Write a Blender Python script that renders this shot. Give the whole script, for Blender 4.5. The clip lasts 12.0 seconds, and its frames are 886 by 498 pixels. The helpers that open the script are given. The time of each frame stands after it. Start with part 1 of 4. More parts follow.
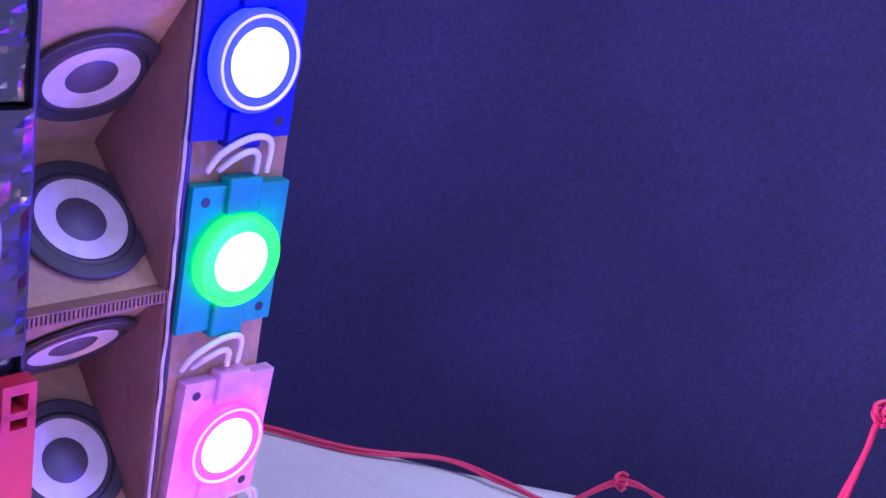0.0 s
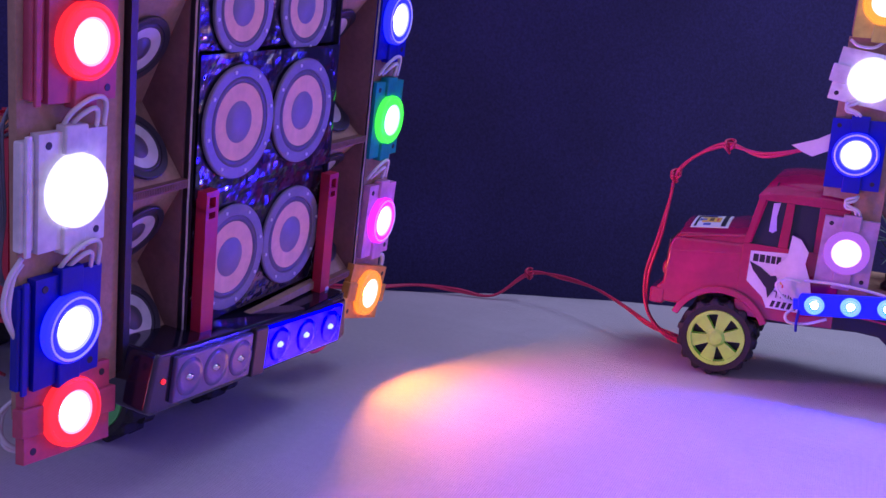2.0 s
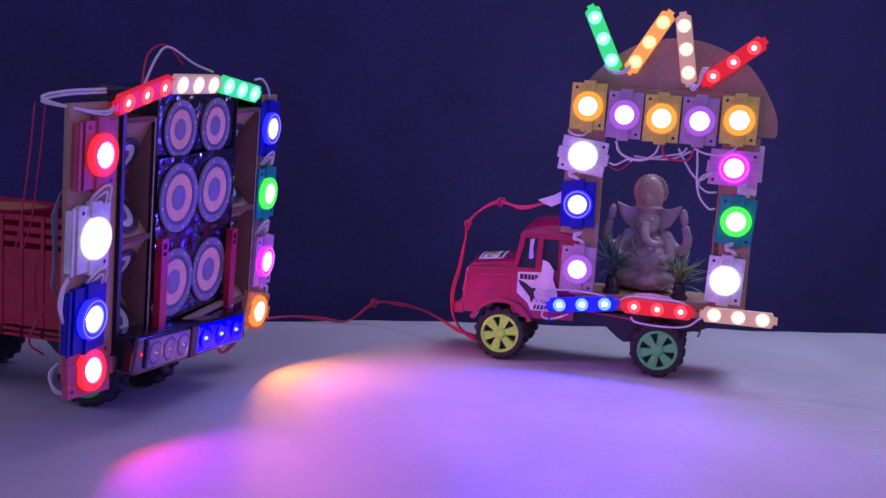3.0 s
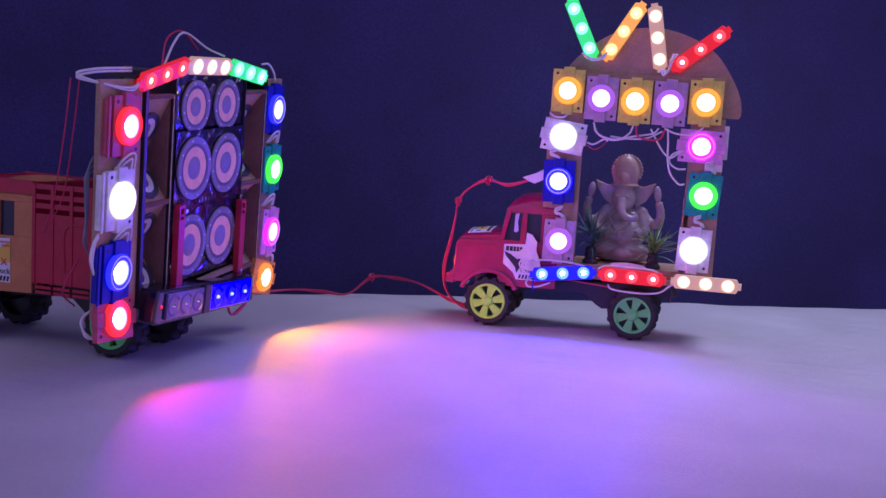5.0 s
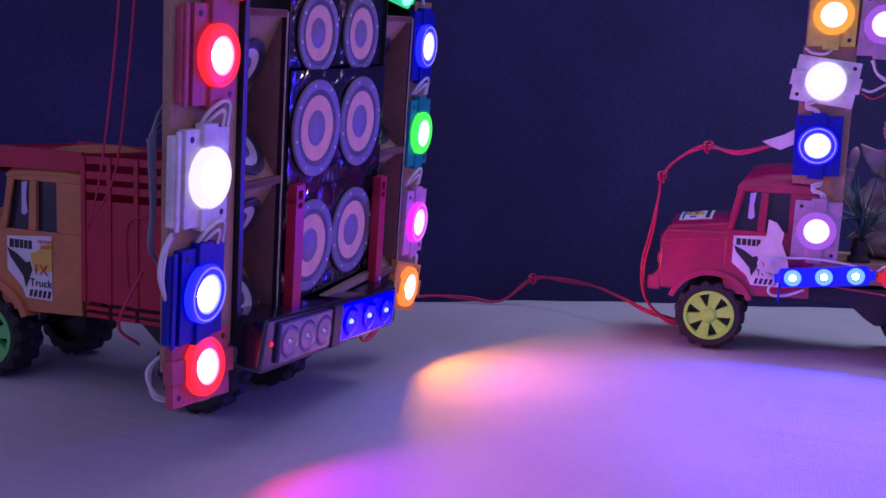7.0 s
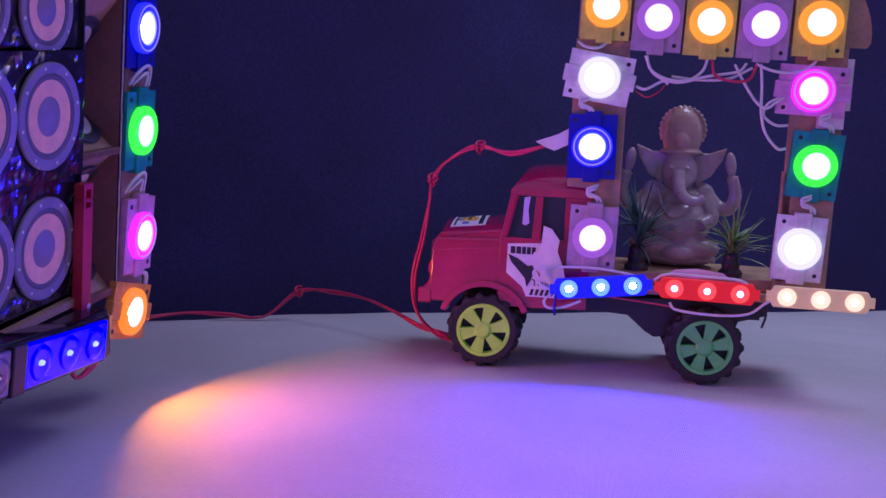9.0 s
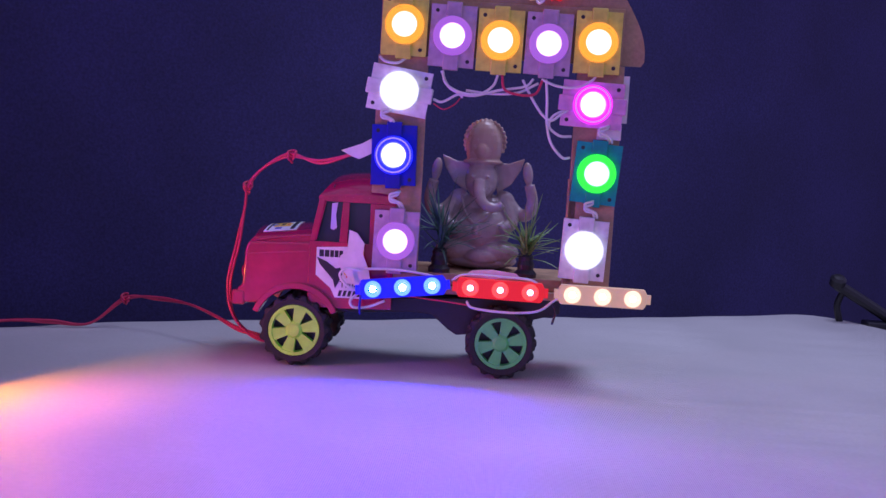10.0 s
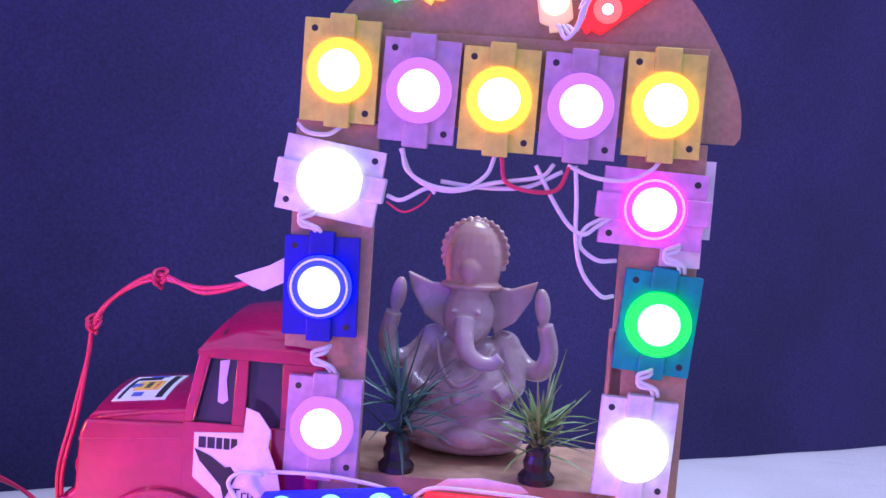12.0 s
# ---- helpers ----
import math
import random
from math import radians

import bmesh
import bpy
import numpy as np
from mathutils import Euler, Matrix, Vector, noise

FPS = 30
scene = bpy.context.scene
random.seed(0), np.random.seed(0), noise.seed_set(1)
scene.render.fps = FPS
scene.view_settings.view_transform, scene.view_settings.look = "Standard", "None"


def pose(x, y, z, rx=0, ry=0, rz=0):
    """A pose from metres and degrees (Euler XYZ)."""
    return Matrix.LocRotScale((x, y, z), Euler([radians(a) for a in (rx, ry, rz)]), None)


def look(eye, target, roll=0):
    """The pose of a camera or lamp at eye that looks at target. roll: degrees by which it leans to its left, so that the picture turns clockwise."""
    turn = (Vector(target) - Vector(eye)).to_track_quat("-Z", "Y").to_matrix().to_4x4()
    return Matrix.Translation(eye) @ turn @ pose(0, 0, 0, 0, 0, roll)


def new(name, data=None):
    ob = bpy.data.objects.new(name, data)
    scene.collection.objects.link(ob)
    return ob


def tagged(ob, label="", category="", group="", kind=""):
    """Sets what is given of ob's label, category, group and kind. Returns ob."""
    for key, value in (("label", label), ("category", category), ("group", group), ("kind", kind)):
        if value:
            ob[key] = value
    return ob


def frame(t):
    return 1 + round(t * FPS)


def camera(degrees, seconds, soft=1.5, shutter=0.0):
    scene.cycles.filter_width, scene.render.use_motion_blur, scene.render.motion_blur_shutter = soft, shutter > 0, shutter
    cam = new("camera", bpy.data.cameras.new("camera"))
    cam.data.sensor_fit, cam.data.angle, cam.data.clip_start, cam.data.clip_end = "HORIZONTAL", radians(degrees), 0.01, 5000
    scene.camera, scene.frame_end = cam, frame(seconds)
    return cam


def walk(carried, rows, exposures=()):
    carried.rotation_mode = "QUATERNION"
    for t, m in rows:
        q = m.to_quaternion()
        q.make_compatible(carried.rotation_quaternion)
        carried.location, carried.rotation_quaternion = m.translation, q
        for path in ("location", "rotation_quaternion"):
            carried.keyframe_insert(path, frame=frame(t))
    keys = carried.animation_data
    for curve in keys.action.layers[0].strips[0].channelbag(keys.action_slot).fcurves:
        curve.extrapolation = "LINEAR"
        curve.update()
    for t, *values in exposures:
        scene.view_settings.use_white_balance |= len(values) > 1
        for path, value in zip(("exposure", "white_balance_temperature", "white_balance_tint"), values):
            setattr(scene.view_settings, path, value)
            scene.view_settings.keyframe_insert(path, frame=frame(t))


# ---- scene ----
cam = camera(48, 12.0)
PATH = [
    (0, look((0.0231, -0.3521, 0.2498), (-0.4397, 0.2721, 0.0594), 11.13)),
    (0.3, look((0.0353, -0.3579, 0.2232), (-0.4054, 0.2786, 0.0216), 10.05)),
    (0.5, look((0.0397, -0.3692, 0.2098), (-0.3853, 0.2732, -0.0063), 9.55)),
    (0.6, look((0.0406, -0.3781, 0.2048), (-0.3779, 0.2668, -0.0165), 9.49)),
    (0.9, look((0.0399, -0.4242, 0.1964), (-0.3644, 0.2274, -0.0315), 9.12)),
    (1, look((0.0380, -0.4457, 0.1954), (-0.3602, 0.2096, -0.0328), 8.90)),
    (1.2, look((0.0318, -0.4943, 0.1955), (-0.3516, 0.1716, -0.0274), 8.15)),
    (1.5, look((0.0287, -0.5727, 0.2089), (-0.3231, 0.1158, 0.0038), 7.19)),
    (1.8, look((0.0371, -0.6471, 0.2169), (-0.2751, 0.0664, 0.0340), 6.21)),
    (2, look((0.0664, -0.7076, 0.2123), (-0.2217, 0.0214, 0.0525), 5.25)),
    (2.1, look((0.0842, -0.7381, 0.2092), (-0.1912, -0.0021, 0.0597), 4.94)),
    (2.4, look((0.1223, -0.8276, 0.2045), (-0.1189, -0.0757, 0.0760), 4.34)),
    (2.5, look((0.1336, -0.8592, 0.2076), (-0.0986, -0.1035, 0.0849), 4.13)),
    (2.8, look((0.1633, -0.9515, 0.2284), (-0.0453, -0.1864, 0.1228), 3.60)),
    (3, look((0.1861, -0.9982, 0.2306), (-0.0083, -0.2279, 0.1372), 3.39)),
    (3.2, look((0.2056, -1.0319, 0.2292), (0.0174, -0.2591, 0.1427), 3.26)),
    (4.8, look((0.2334, -1.1009, 0.2156), (0.0391, -0.3302, 0.1239), 3.36)),
    (5, look((0.2203, -1.0803, 0.2090), (0.0241, -0.3100, 0.1181), 3.32)),
    (5.1, look((0.1823, -1.0162, 0.2001), (-0.0046, -0.2437, 0.1086), 3.10)),
    (5.2, look((0.1368, -0.9299, 0.1934), (-0.0407, -0.1557, 0.0983), 3.05)),
    (5.4, look((0.1128, -0.8871, 0.1881), (-0.0736, -0.1154, 0.0899), 2.88)),
    (5.5, look((0.1134, -0.8866, 0.1875), (-0.0842, -0.1179, 0.0875), 2.86)),
    (6, look((0.0676, -0.8316, 0.1814), (-0.1699, -0.0753, 0.0740), 2.59)),
    (6.5, look((0.0569, -0.8428, 0.1822), (-0.2094, -0.0965, 0.0719), 2.46)),
    (6.6, look((0.0566, -0.8404, 0.1819), (-0.2119, -0.0950, 0.0712), 2.44)),
    (8.3, look((0.0414, -0.7245, 0.1775), (-0.1404, 0.0482, 0.0783), 2.32)),
    (8.5, look((0.0622, -0.7633, 0.1829), (-0.1108, 0.0111, 0.0809), 2.70)),
    (9, look((0.0694, -0.7199, 0.1838), (-0.0422, 0.0650, 0.0768), 2.86)),
    (9.5, look((0.1060, -0.7564, 0.1922), (0.0301, 0.0329, 0.0862), 3.04)),
    (10.0, look((0.1453, -0.7543, 0.1731), (0.1099, 0.0409, 0.0934), 3.28)),
    (10.5, look((0.1365, -0.6046, 0.2035), (0.1412, 0.1903, 0.1140), 3.17)),
    (11.0, look((0.1273, -0.5697, 0.2280), (0.1487, 0.2256, 0.1438), 3.24)),
    (11.4, look((0.1251, -0.5450, 0.2404), (0.1478, 0.2509, 0.1621), 3.38)),
    (12.0, look((0.1506, -0.4467, 0.2290), (0.1053, 0.3486, 0.1554), 3.95)),
]
EXPOSURE = [(0.0, 2.25, 4750, 42), (0.6, 2.3, 4950, 44), (1.0, 1.55, 4900, 48), (1.5, 1.1, 4900, 50), (2.5, 0.7, 4950, 54), (5.0, 0.85, 4950, 52), (5.6, 0.6, 4950, 54), (6.5, 0.6, 4850, 55), (8.5, 0.5, 4900, 53), (9.0, 0.45, 4900, 49), (9.5, 0.55, 4950, 45), (10.5, 1.05, 4950, 39), (12.0, 1.8, 4800, 39)]
walk(cam, PATH, EXPOSURE)

# ---- world and light: a dark room, lit by the lamps on the models and a dim violet glow ----
world = bpy.data.worlds.new("room_glow")
scene.world = world
world.use_nodes = True
world.node_tree.nodes["Background"].inputs[0].default_value = (0.80, 0.66, 0.90, 1)
world.node_tree.nodes["Background"].inputs[1].default_value = 0.23

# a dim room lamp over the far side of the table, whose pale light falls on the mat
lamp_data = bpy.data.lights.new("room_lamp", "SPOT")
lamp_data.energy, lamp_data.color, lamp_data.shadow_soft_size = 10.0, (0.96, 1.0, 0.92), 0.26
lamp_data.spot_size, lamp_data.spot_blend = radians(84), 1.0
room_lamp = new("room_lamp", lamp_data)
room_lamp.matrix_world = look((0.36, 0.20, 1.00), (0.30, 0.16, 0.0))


# ---- materials ----
def material(name, color, rough=0.5, metal=0.0, grain=0.0, grain_scale=200.0, bump=0.0, bump_scale=300.0,
             stain=0.0, stain_scale=18.0, coat=0.0, emit=None, power=0.0, transmission=0.0, sheen=0.0):
    m = bpy.data.materials.new(name)
    m.use_nodes = True
    nt = m.node_tree
    b = nt.nodes["Principled BSDF"]
    b.inputs["Base Color"].default_value = (*color, 1)
    b.inputs["Roughness"].default_value = rough
    b.inputs["Metallic"].default_value = metal
    b.inputs["Coat Weight"].default_value = coat
    b.inputs["Transmission Weight"].default_value = transmission
    b.inputs["Sheen Weight"].default_value = sheen
    co = nt.nodes.new("ShaderNodeTexCoord")
    if grain or stain:
        n1, n2 = nt.nodes.new("ShaderNodeTexNoise"), nt.nodes.new("ShaderNodeTexNoise")
        n1.inputs["Scale"].default_value, n1.inputs["Detail"].default_value = grain_scale, 4
        n2.inputs["Scale"].default_value, n2.inputs["Detail"].default_value = stain_scale, 5
        for n in (n1, n2):
            nt.links.new(co.outputs["Object"], n.inputs["Vector"])
        r1, r2 = nt.nodes.new("ShaderNodeMapRange"), nt.nodes.new("ShaderNodeMapRange")
        for r, n, a in ((r1, n1, grain), (r2, n2, stain)):
            r.inputs["From Min"].default_value, r.inputs["From Max"].default_value = 0.3, 0.7
            r.inputs["To Min"].default_value, r.inputs["To Max"].default_value = 1 - a, 1 + a * 0.6
            nt.links.new(n.outputs["Fac"], r.inputs["Value"])
        mul = nt.nodes.new("ShaderNodeMath")
        mul.operation = "MULTIPLY"
        nt.links.new(r1.outputs[0], mul.inputs[0])
        nt.links.new(r2.outputs[0], mul.inputs[1])
        mix = nt.nodes.new("ShaderNodeVectorMath")
        mix.operation = "SCALE"
        mix.inputs[0].default_value = color
        nt.links.new(mul.outputs[0], mix.inputs["Scale"])
        nt.links.new(mix.outputs[0], b.inputs["Base Color"])
        rr = nt.nodes.new("ShaderNodeMapRange")
        rr.inputs["To Min"].default_value, rr.inputs["To Max"].default_value = max(0.04, rough - 0.1), min(1, rough + 0.12)
        nt.links.new(n2.outputs["Fac"], rr.inputs["Value"])
        nt.links.new(rr.outputs[0], b.inputs["Roughness"])
    if bump:
        n3, bp = nt.nodes.new("ShaderNodeTexNoise"), nt.nodes.new("ShaderNodeBump")
        n3.inputs["Scale"].default_value, n3.inputs["Detail"].default_value = bump_scale, 4
        bp.inputs["Strength"].default_value, bp.inputs["Distance"].default_value = bump, 0.001
        nt.links.new(co.outputs["Object"], n3.inputs["Vector"])
        nt.links.new(n3.outputs["Fac"], bp.inputs["Height"])
        nt.links.new(bp.outputs["Normal"], b.inputs["Normal"])
    if emit:
        b.inputs["Emission Color"].default_value = (*emit, 1)
        b.inputs["Emission Strength"].default_value = power
    return m


CARD = material("cardboard", (0.42, 0.27, 0.17), 0.85, grain=0.12, grain_scale=400, stain=0.2, stain_scale=25, bump=0.25, bump_scale=500)
# Darker brown than CARD, for horn bay side walls, backs and lips.
CARD_DARK = material("dark_brown_cardboard", (0.24, 0.12, 0.10), 0.75, grain=0.12, grain_scale=300, stain=0.25, stain_scale=30, bump=0.2)
FOIL = material("black_plastic_wrap", (0.012, 0.011, 0.024), 0.14, coat=0.5, bump=0.22, bump_scale=42)
TORN = material("torn_board_edge", (0.62, 0.52, 0.50), 0.85, grain=0.2, stain=0.25, stain_scale=90)
TAPE = material("black_tape", (0.015, 0.014, 0.016), 0.4, grain=0.2, stain=0.2, bump=0.3, bump_scale=200)
BLACK = material("black_plastic", (0.018, 0.018, 0.02), 0.38, grain=0.2, grain_scale=500, stain=0.2, bump=0.1)
RUBBER = material("tyre_rubber", (0.02, 0.02, 0.021), 0.7, grain=0.25, grain_scale=400, stain=0.25, stain_scale=60, bump=0.2)
PINK = material("pink_red_plastic", (0.38, 0.007, 0.065), 0.16, grain=0.08, grain_scale=250, stain=0.26, stain_scale=28, coat=1.0, bump=0.12, bump_scale=70)
RED = material("red_plastic", (0.46, 0.02, 0.045), 0.35, grain=0.08, stain=0.15, stain_scale=40, bump=0.08)
ORANGE = material("orange_plastic", (0.56, 0.22, 0.07), 0.38, grain=0.08, stain=0.15, stain_scale=40, bump=0.06)
LIME = material("lime_plastic", (0.42, 0.94, 0.07), 0.4, grain=0.05, stain=0.12, stain_scale=80)
GREEN_RIM = material("green_plastic", (0.13, 0.58, 0.14), 0.42, grain=0.05, stain=0.12, stain_scale=80)
GLASS = material("smoky_window", (0.03, 0.03, 0.05), 0.1, coat=0.3)
STICKER = material("sticker_paper", (0.75, 0.74, 0.74), 0.45, grain=0.04, stain=0.08, stain_scale=60)
INK = material("black_ink", (0.02, 0.02, 0.025), 0.5)
INK_YELLOW = material("yellow_ink", (0.75, 0.5, 0.06), 0.5)
INK_RED = material("red_ink", (0.6, 0.05, 0.06), 0.5)
INK_BLUE = material("blue_ink", (0.08, 0.12, 0.4), 0.5)
PAPER_TAPE = material("white_paper_tape", (0.74, 0.70, 0.68), 0.7, grain=0.06, stain=0.1, stain_scale=60, bump=0.4, bump_scale=120)
WIRE_WHITE = material("white_wire", (0.72, 0.70, 0.70), 0.4, stain=0.1, stain_scale=90, grain=0.03)
WIRE_GREY = material("grey_wire", (0.20, 0.22, 0.27), 0.45, stain=0.1, stain_scale=90, grain=0.03)
WIRE_RED = material("red_wire", (0.55, 0.03, 0.09), 0.4, stain=0.12, stain_scale=90, grain=0.03)
WOOD = material("pale_wood", (0.42, 0.26, 0.14), 0.7, grain=0.2, grain_scale=120, stain=0.2, stain_scale=30, bump=0.25, bump_scale=250)
STONE = material("painted_resin", (0.42, 0.33, 0.32), 0.24, grain=0.08, grain_scale=160, stain=0.28, stain_scale=55, coat=0.25, bump=0.1, bump_scale=150)
LEAF = material("dark_plastic_leaf", (0.05, 0.13, 0.09), 0.4, grain=0.3, grain_scale=200, stain=0.35, stain_scale=60)
LEAF_LIGHT = material("light_plastic_leaf", (0.20, 0.34, 0.08), 0.4, grain=0.3, grain_scale=200, stain=0.35, stain_scale=60)
SPEAKER_RIM = material("speaker_rim", (0.23, 0.21, 0.26), 0.4, grain=0.1, grain_scale=300, stain=0.18, stain_scale=60)
SPEAKER_EDGE = material("speaker_surround", (0.11, 0.10, 0.13), 0.4, grain=0.1, stain=0.15)
SPEAKER_CONE = material("speaker_cone", (0.84, 0.50, 0.36), 0.7, grain=0.06, grain_scale=300, stain=0.12, stain_scale=90)
SPEAKER_CAP = material("speaker_cap", (0.23, 0.20, 0.28), 0.45, grain=0.08, stain=0.15)
BAY_RIM = material("dark_speaker_rim", (0.05, 0.045, 0.06), 0.45, grain=0.1, stain=0.15)
BAY_CAP = material("dark_speaker_cap", (0.10, 0.09, 0.13), 0.4, grain=0.1, stain=0.15)
SPEAKER_PALE = material("pale_speaker_cone", (0.72, 0.68, 0.72), 0.5, grain=0.06, stain=0.12, stain_scale=90)
# Blue in this base colour stands in for lens haze over black cloth.
CLOTH = material("haze_tinted_black_cloth", (0.040, 0.033, 0.125), 0.95, grain=0.3, grain_scale=350, stain=0.3, stain_scale=6, bump=0.3, bump_scale=500, sheen=0.15)
CLEAR = material("clear_lens", (0.55, 0.5, 0.75), 0.12, coat=0.5, bump=0.6, bump_scale=160)
SMOKY = material("smoky_lens", (0.10, 0.08, 0.22), 0.14, coat=0.6, bump=0.8, bump_scale=110)
CHROME = material("chrome_cup", (0.7, 0.7, 0.75), 0.15, metal=1.0)


def mat_material():
    """Woven off-white mat: fine crossing ribs, faint stains."""
    m = material("woven_mat", (0.62, 0.61, 0.57), 0.44, grain=0.05, grain_scale=300, stain=0.10, stain_scale=7)
    nt = m.node_tree
    b = nt.nodes["Principled BSDF"]
    co = nt.nodes.new("ShaderNodeTexCoord")
    b.inputs["Specular IOR Level"].default_value = 0.35
    w1, w2 = nt.nodes.new("ShaderNodeTexWave"), nt.nodes.new("ShaderNodeTexWave")
    w1.bands_direction, w2.bands_direction = "X", "Y"
    for w, s in ((w1, 260), (w2, 260)):
        w.inputs["Scale"].default_value, w.inputs["Distortion"].default_value = s, 0.6
        nt.links.new(co.outputs["Object"], w.inputs["Vector"])
    add, big, mixed = nt.nodes.new("ShaderNodeMath"), nt.nodes.new("ShaderNodeTexNoise"), nt.nodes.new("ShaderNodeMath")
    add.operation, mixed.operation = "ADD", "MULTIPLY_ADD"
    nt.links.new(w1.outputs["Fac"], add.inputs[0])
    nt.links.new(w2.outputs["Fac"], add.inputs[1])
    big.inputs["Scale"].default_value = 9
    nt.links.new(co.outputs["Object"], big.inputs["Vector"])
    mixed.inputs[1].default_value = 10.0
    nt.links.new(big.outputs["Fac"], mixed.inputs[0])
    nt.links.new(add.outputs[0], mixed.inputs[2])
    bp = nt.nodes.new("ShaderNodeBump")
    bp.inputs["Strength"].default_value, bp.inputs["Distance"].default_value = 0.6, 0.0004
    nt.links.new(mixed.outputs[0], bp.inputs["Height"])
    nt.links.new(bp.outputs["Normal"], b.inputs["Normal"])
    mp, crease, sum2 = nt.nodes.new("ShaderNodeMapping"), nt.nodes.new("ShaderNodeTexNoise"), nt.nodes.new("ShaderNodeMath")
    mp.inputs["Rotation"].default_value, mp.inputs["Scale"].default_value = (0, 0, radians(35)), (3.0, 34.0, 1.0)
    crease.inputs["Scale"].default_value, crease.inputs["Detail"].default_value = 1.0, 3
    nt.links.new(co.outputs["Object"], mp.inputs["Vector"])
    nt.links.new(mp.outputs[0], crease.inputs["Vector"])
    sum2.operation, sum2.inputs[1].default_value = "MULTIPLY_ADD", 12.0
    nt.links.new(crease.outputs["Fac"], sum2.inputs[0])
    nt.links.new(mixed.outputs[0], sum2.inputs[2])
    nt.links.new(sum2.outputs[0], bp.inputs["Height"])
    return m


MAT = mat_material()

# lamp colours: housing colour, ring glow, light
HUES = {
    "red": ((0.50, 0.08, 0.13), (1.0, 0.02, 0.01), (1.0, 0.02, 0.012)),
    "white": ((0.74, 0.72, 0.72), (1.0, 0.92, 0.85), (1.0, 0.95, 0.95)),
    "warm": ((0.68, 0.50, 0.24), (1.0, 0.62, 0.25), (1.0, 0.70, 0.38)),
    "blue": ((0.010, 0.014, 0.36), (0.05, 0.04, 1.0), (0.055, 0.034, 1.0)),
    "green": ((0.01, 0.30, 0.28), (0.05, 1.0, 0.0), (0.24, 1.0, 0.34)),
    "magenta": ((0.68, 0.34, 0.60), (1.0, 0.04, 0.9), (1.0, 0.04, 0.86)),
    "lavender": ((0.47, 0.34, 0.46), (0.66, 0.20, 0.72), (1.0, 0.42, 1.0)),
    "yellow": ((0.66, 0.66, 0.09), (1.0, 0.30, 0.0), (1.0, 0.50, 0.06)),
    "orange": ((0.70, 0.32, 0.05), (1.0, 0.22, 0.0), (1.0, 0.29, 0.0)),
}
LENS_POWER, RING_POWER, SPOT_POWER = 420.0, 0.9, 24.0
STRONG = {"red": 4.5, "white": 0.22, "warm": 0.5, "blue": 6.0, "green": 0.25, "magenta": 4.4, "lavender": 0.18, "yellow": 0.12, "orange": 9.0}
HOUSING = {k: material(k + "_module_plastic", v[0], 0.5, grain=0.10, grain_scale=260, stain=0.20, stain_scale=70, bump=0.3, bump_scale=220) for k, v in HUES.items()}
RING = {k: material(k + "_glowing_ring", tuple(c * (0.10 if k == "lavender" else 0.08) for c in v[1]), 0.4, emit=v[1], power=RING_POWER * (0.38 if k == "lavender" else 0.75 if k == "white" else 1)) for k, v in HUES.items()}
BULB_R = 0.0026
LENS = {k: material(k + "_lamp", v[2], 0.3, emit=v[2], power=LENS_POWER * STRONG[k]) for k, v in HUES.items()}
# Cup walls are black and emit, standing in for light bounced off them.
CUP = {k: material(k + "_emissive_lamp_cup", (0.05, 0.05, 0.05), 0.4, emit=tuple(0.45 + 0.55 * c for c in v[2]), power=2.0) for k, v in HUES.items()}
EDGE = {k: material(k + "_lens_edge", tuple(0.1 * c for c in v[1]), 0.3, emit=tuple(0.25 + 0.75 * c for c in v[1]), power=1.5) for k, v in HUES.items()}
# Emissive ring painted in for lamp light caught on the module lip.
LIP_GLINT = material("painted_lip_glint", (0.7, 0.68, 0.8), 0.3, emit=(0.8, 0.7, 1.0), power=0.10)
DOME_TINT = {"red": (1.0, 0.03, 0.0), "warm": (1.0, 0.60, 0.24), "blue": (0.16, 0.34, 1.0), "green": (0.25, 1.0, 0.45), "yellow": (1.0, 0.55, 0.10)}
# Bar lamp cups emit their tint instead of catching the bulb's light.
DOME = {k: material(k + "_lamp_dome", tuple(0.06 * q for q in c), 0.4, emit=tuple(0.03 + 0.97 * q for q in c), power=1.05) for k, c in DOME_TINT.items()}
SPOT = {k: material(k + "_small_lamp", v[2], 0.3, emit=v[2], power=SPOT_POWER * STRONG[k] * (13.0 if k == "blue" else 0.7 if k == "red" else 1.2)) for k, v in HUES.items()}
# Bar bodies emit, in place of lamp light shining through the plastic.
BAR = {k: material(k + "_glowing_bar_plastic", (0.32, 0.004, 0.006) if k == "red" else v[0], 0.4, grain=0.05, stain=0.1, emit=v[1], power={"warm": 0.14, "blue": 0.26, "red": 0.36}.get(k, 0.42)) for k, v in HUES.items()}


# ---- building helpers ----
def thing(name, m, label, category, group="", kind=""):
    ob = new(name)
    ob.empty_display_size = 0.02
    ob.matrix_world = m
    return tagged(ob, label, category, group, kind)


def part(name, bm, mat, parent, label="", smooth=False, bevel=0.0, at=None):
    me = bpy.data.meshes.new(name)
    bmesh.ops.recalc_face_normals(bm, faces=bm.faces)
    bm.to_mesh(me)
    bm.free()
    for p in me.polygons:
        p.use_smooth = smooth or bevel > 0
    me.materials.append(mat)
    ob = new(name, me)
    ob.parent = parent
    if at is not None:
        ob.matrix_basis = at
    if bevel:
        mod = ob.modifiers.new("edges", "BEVEL")
        mod.width, mod.segments, mod.limit_method, mod.angle_limit = bevel, 3, "ANGLE", radians(28)
        mod.harden_normals = True
    if label:
        ob["label"] = label
    return ob


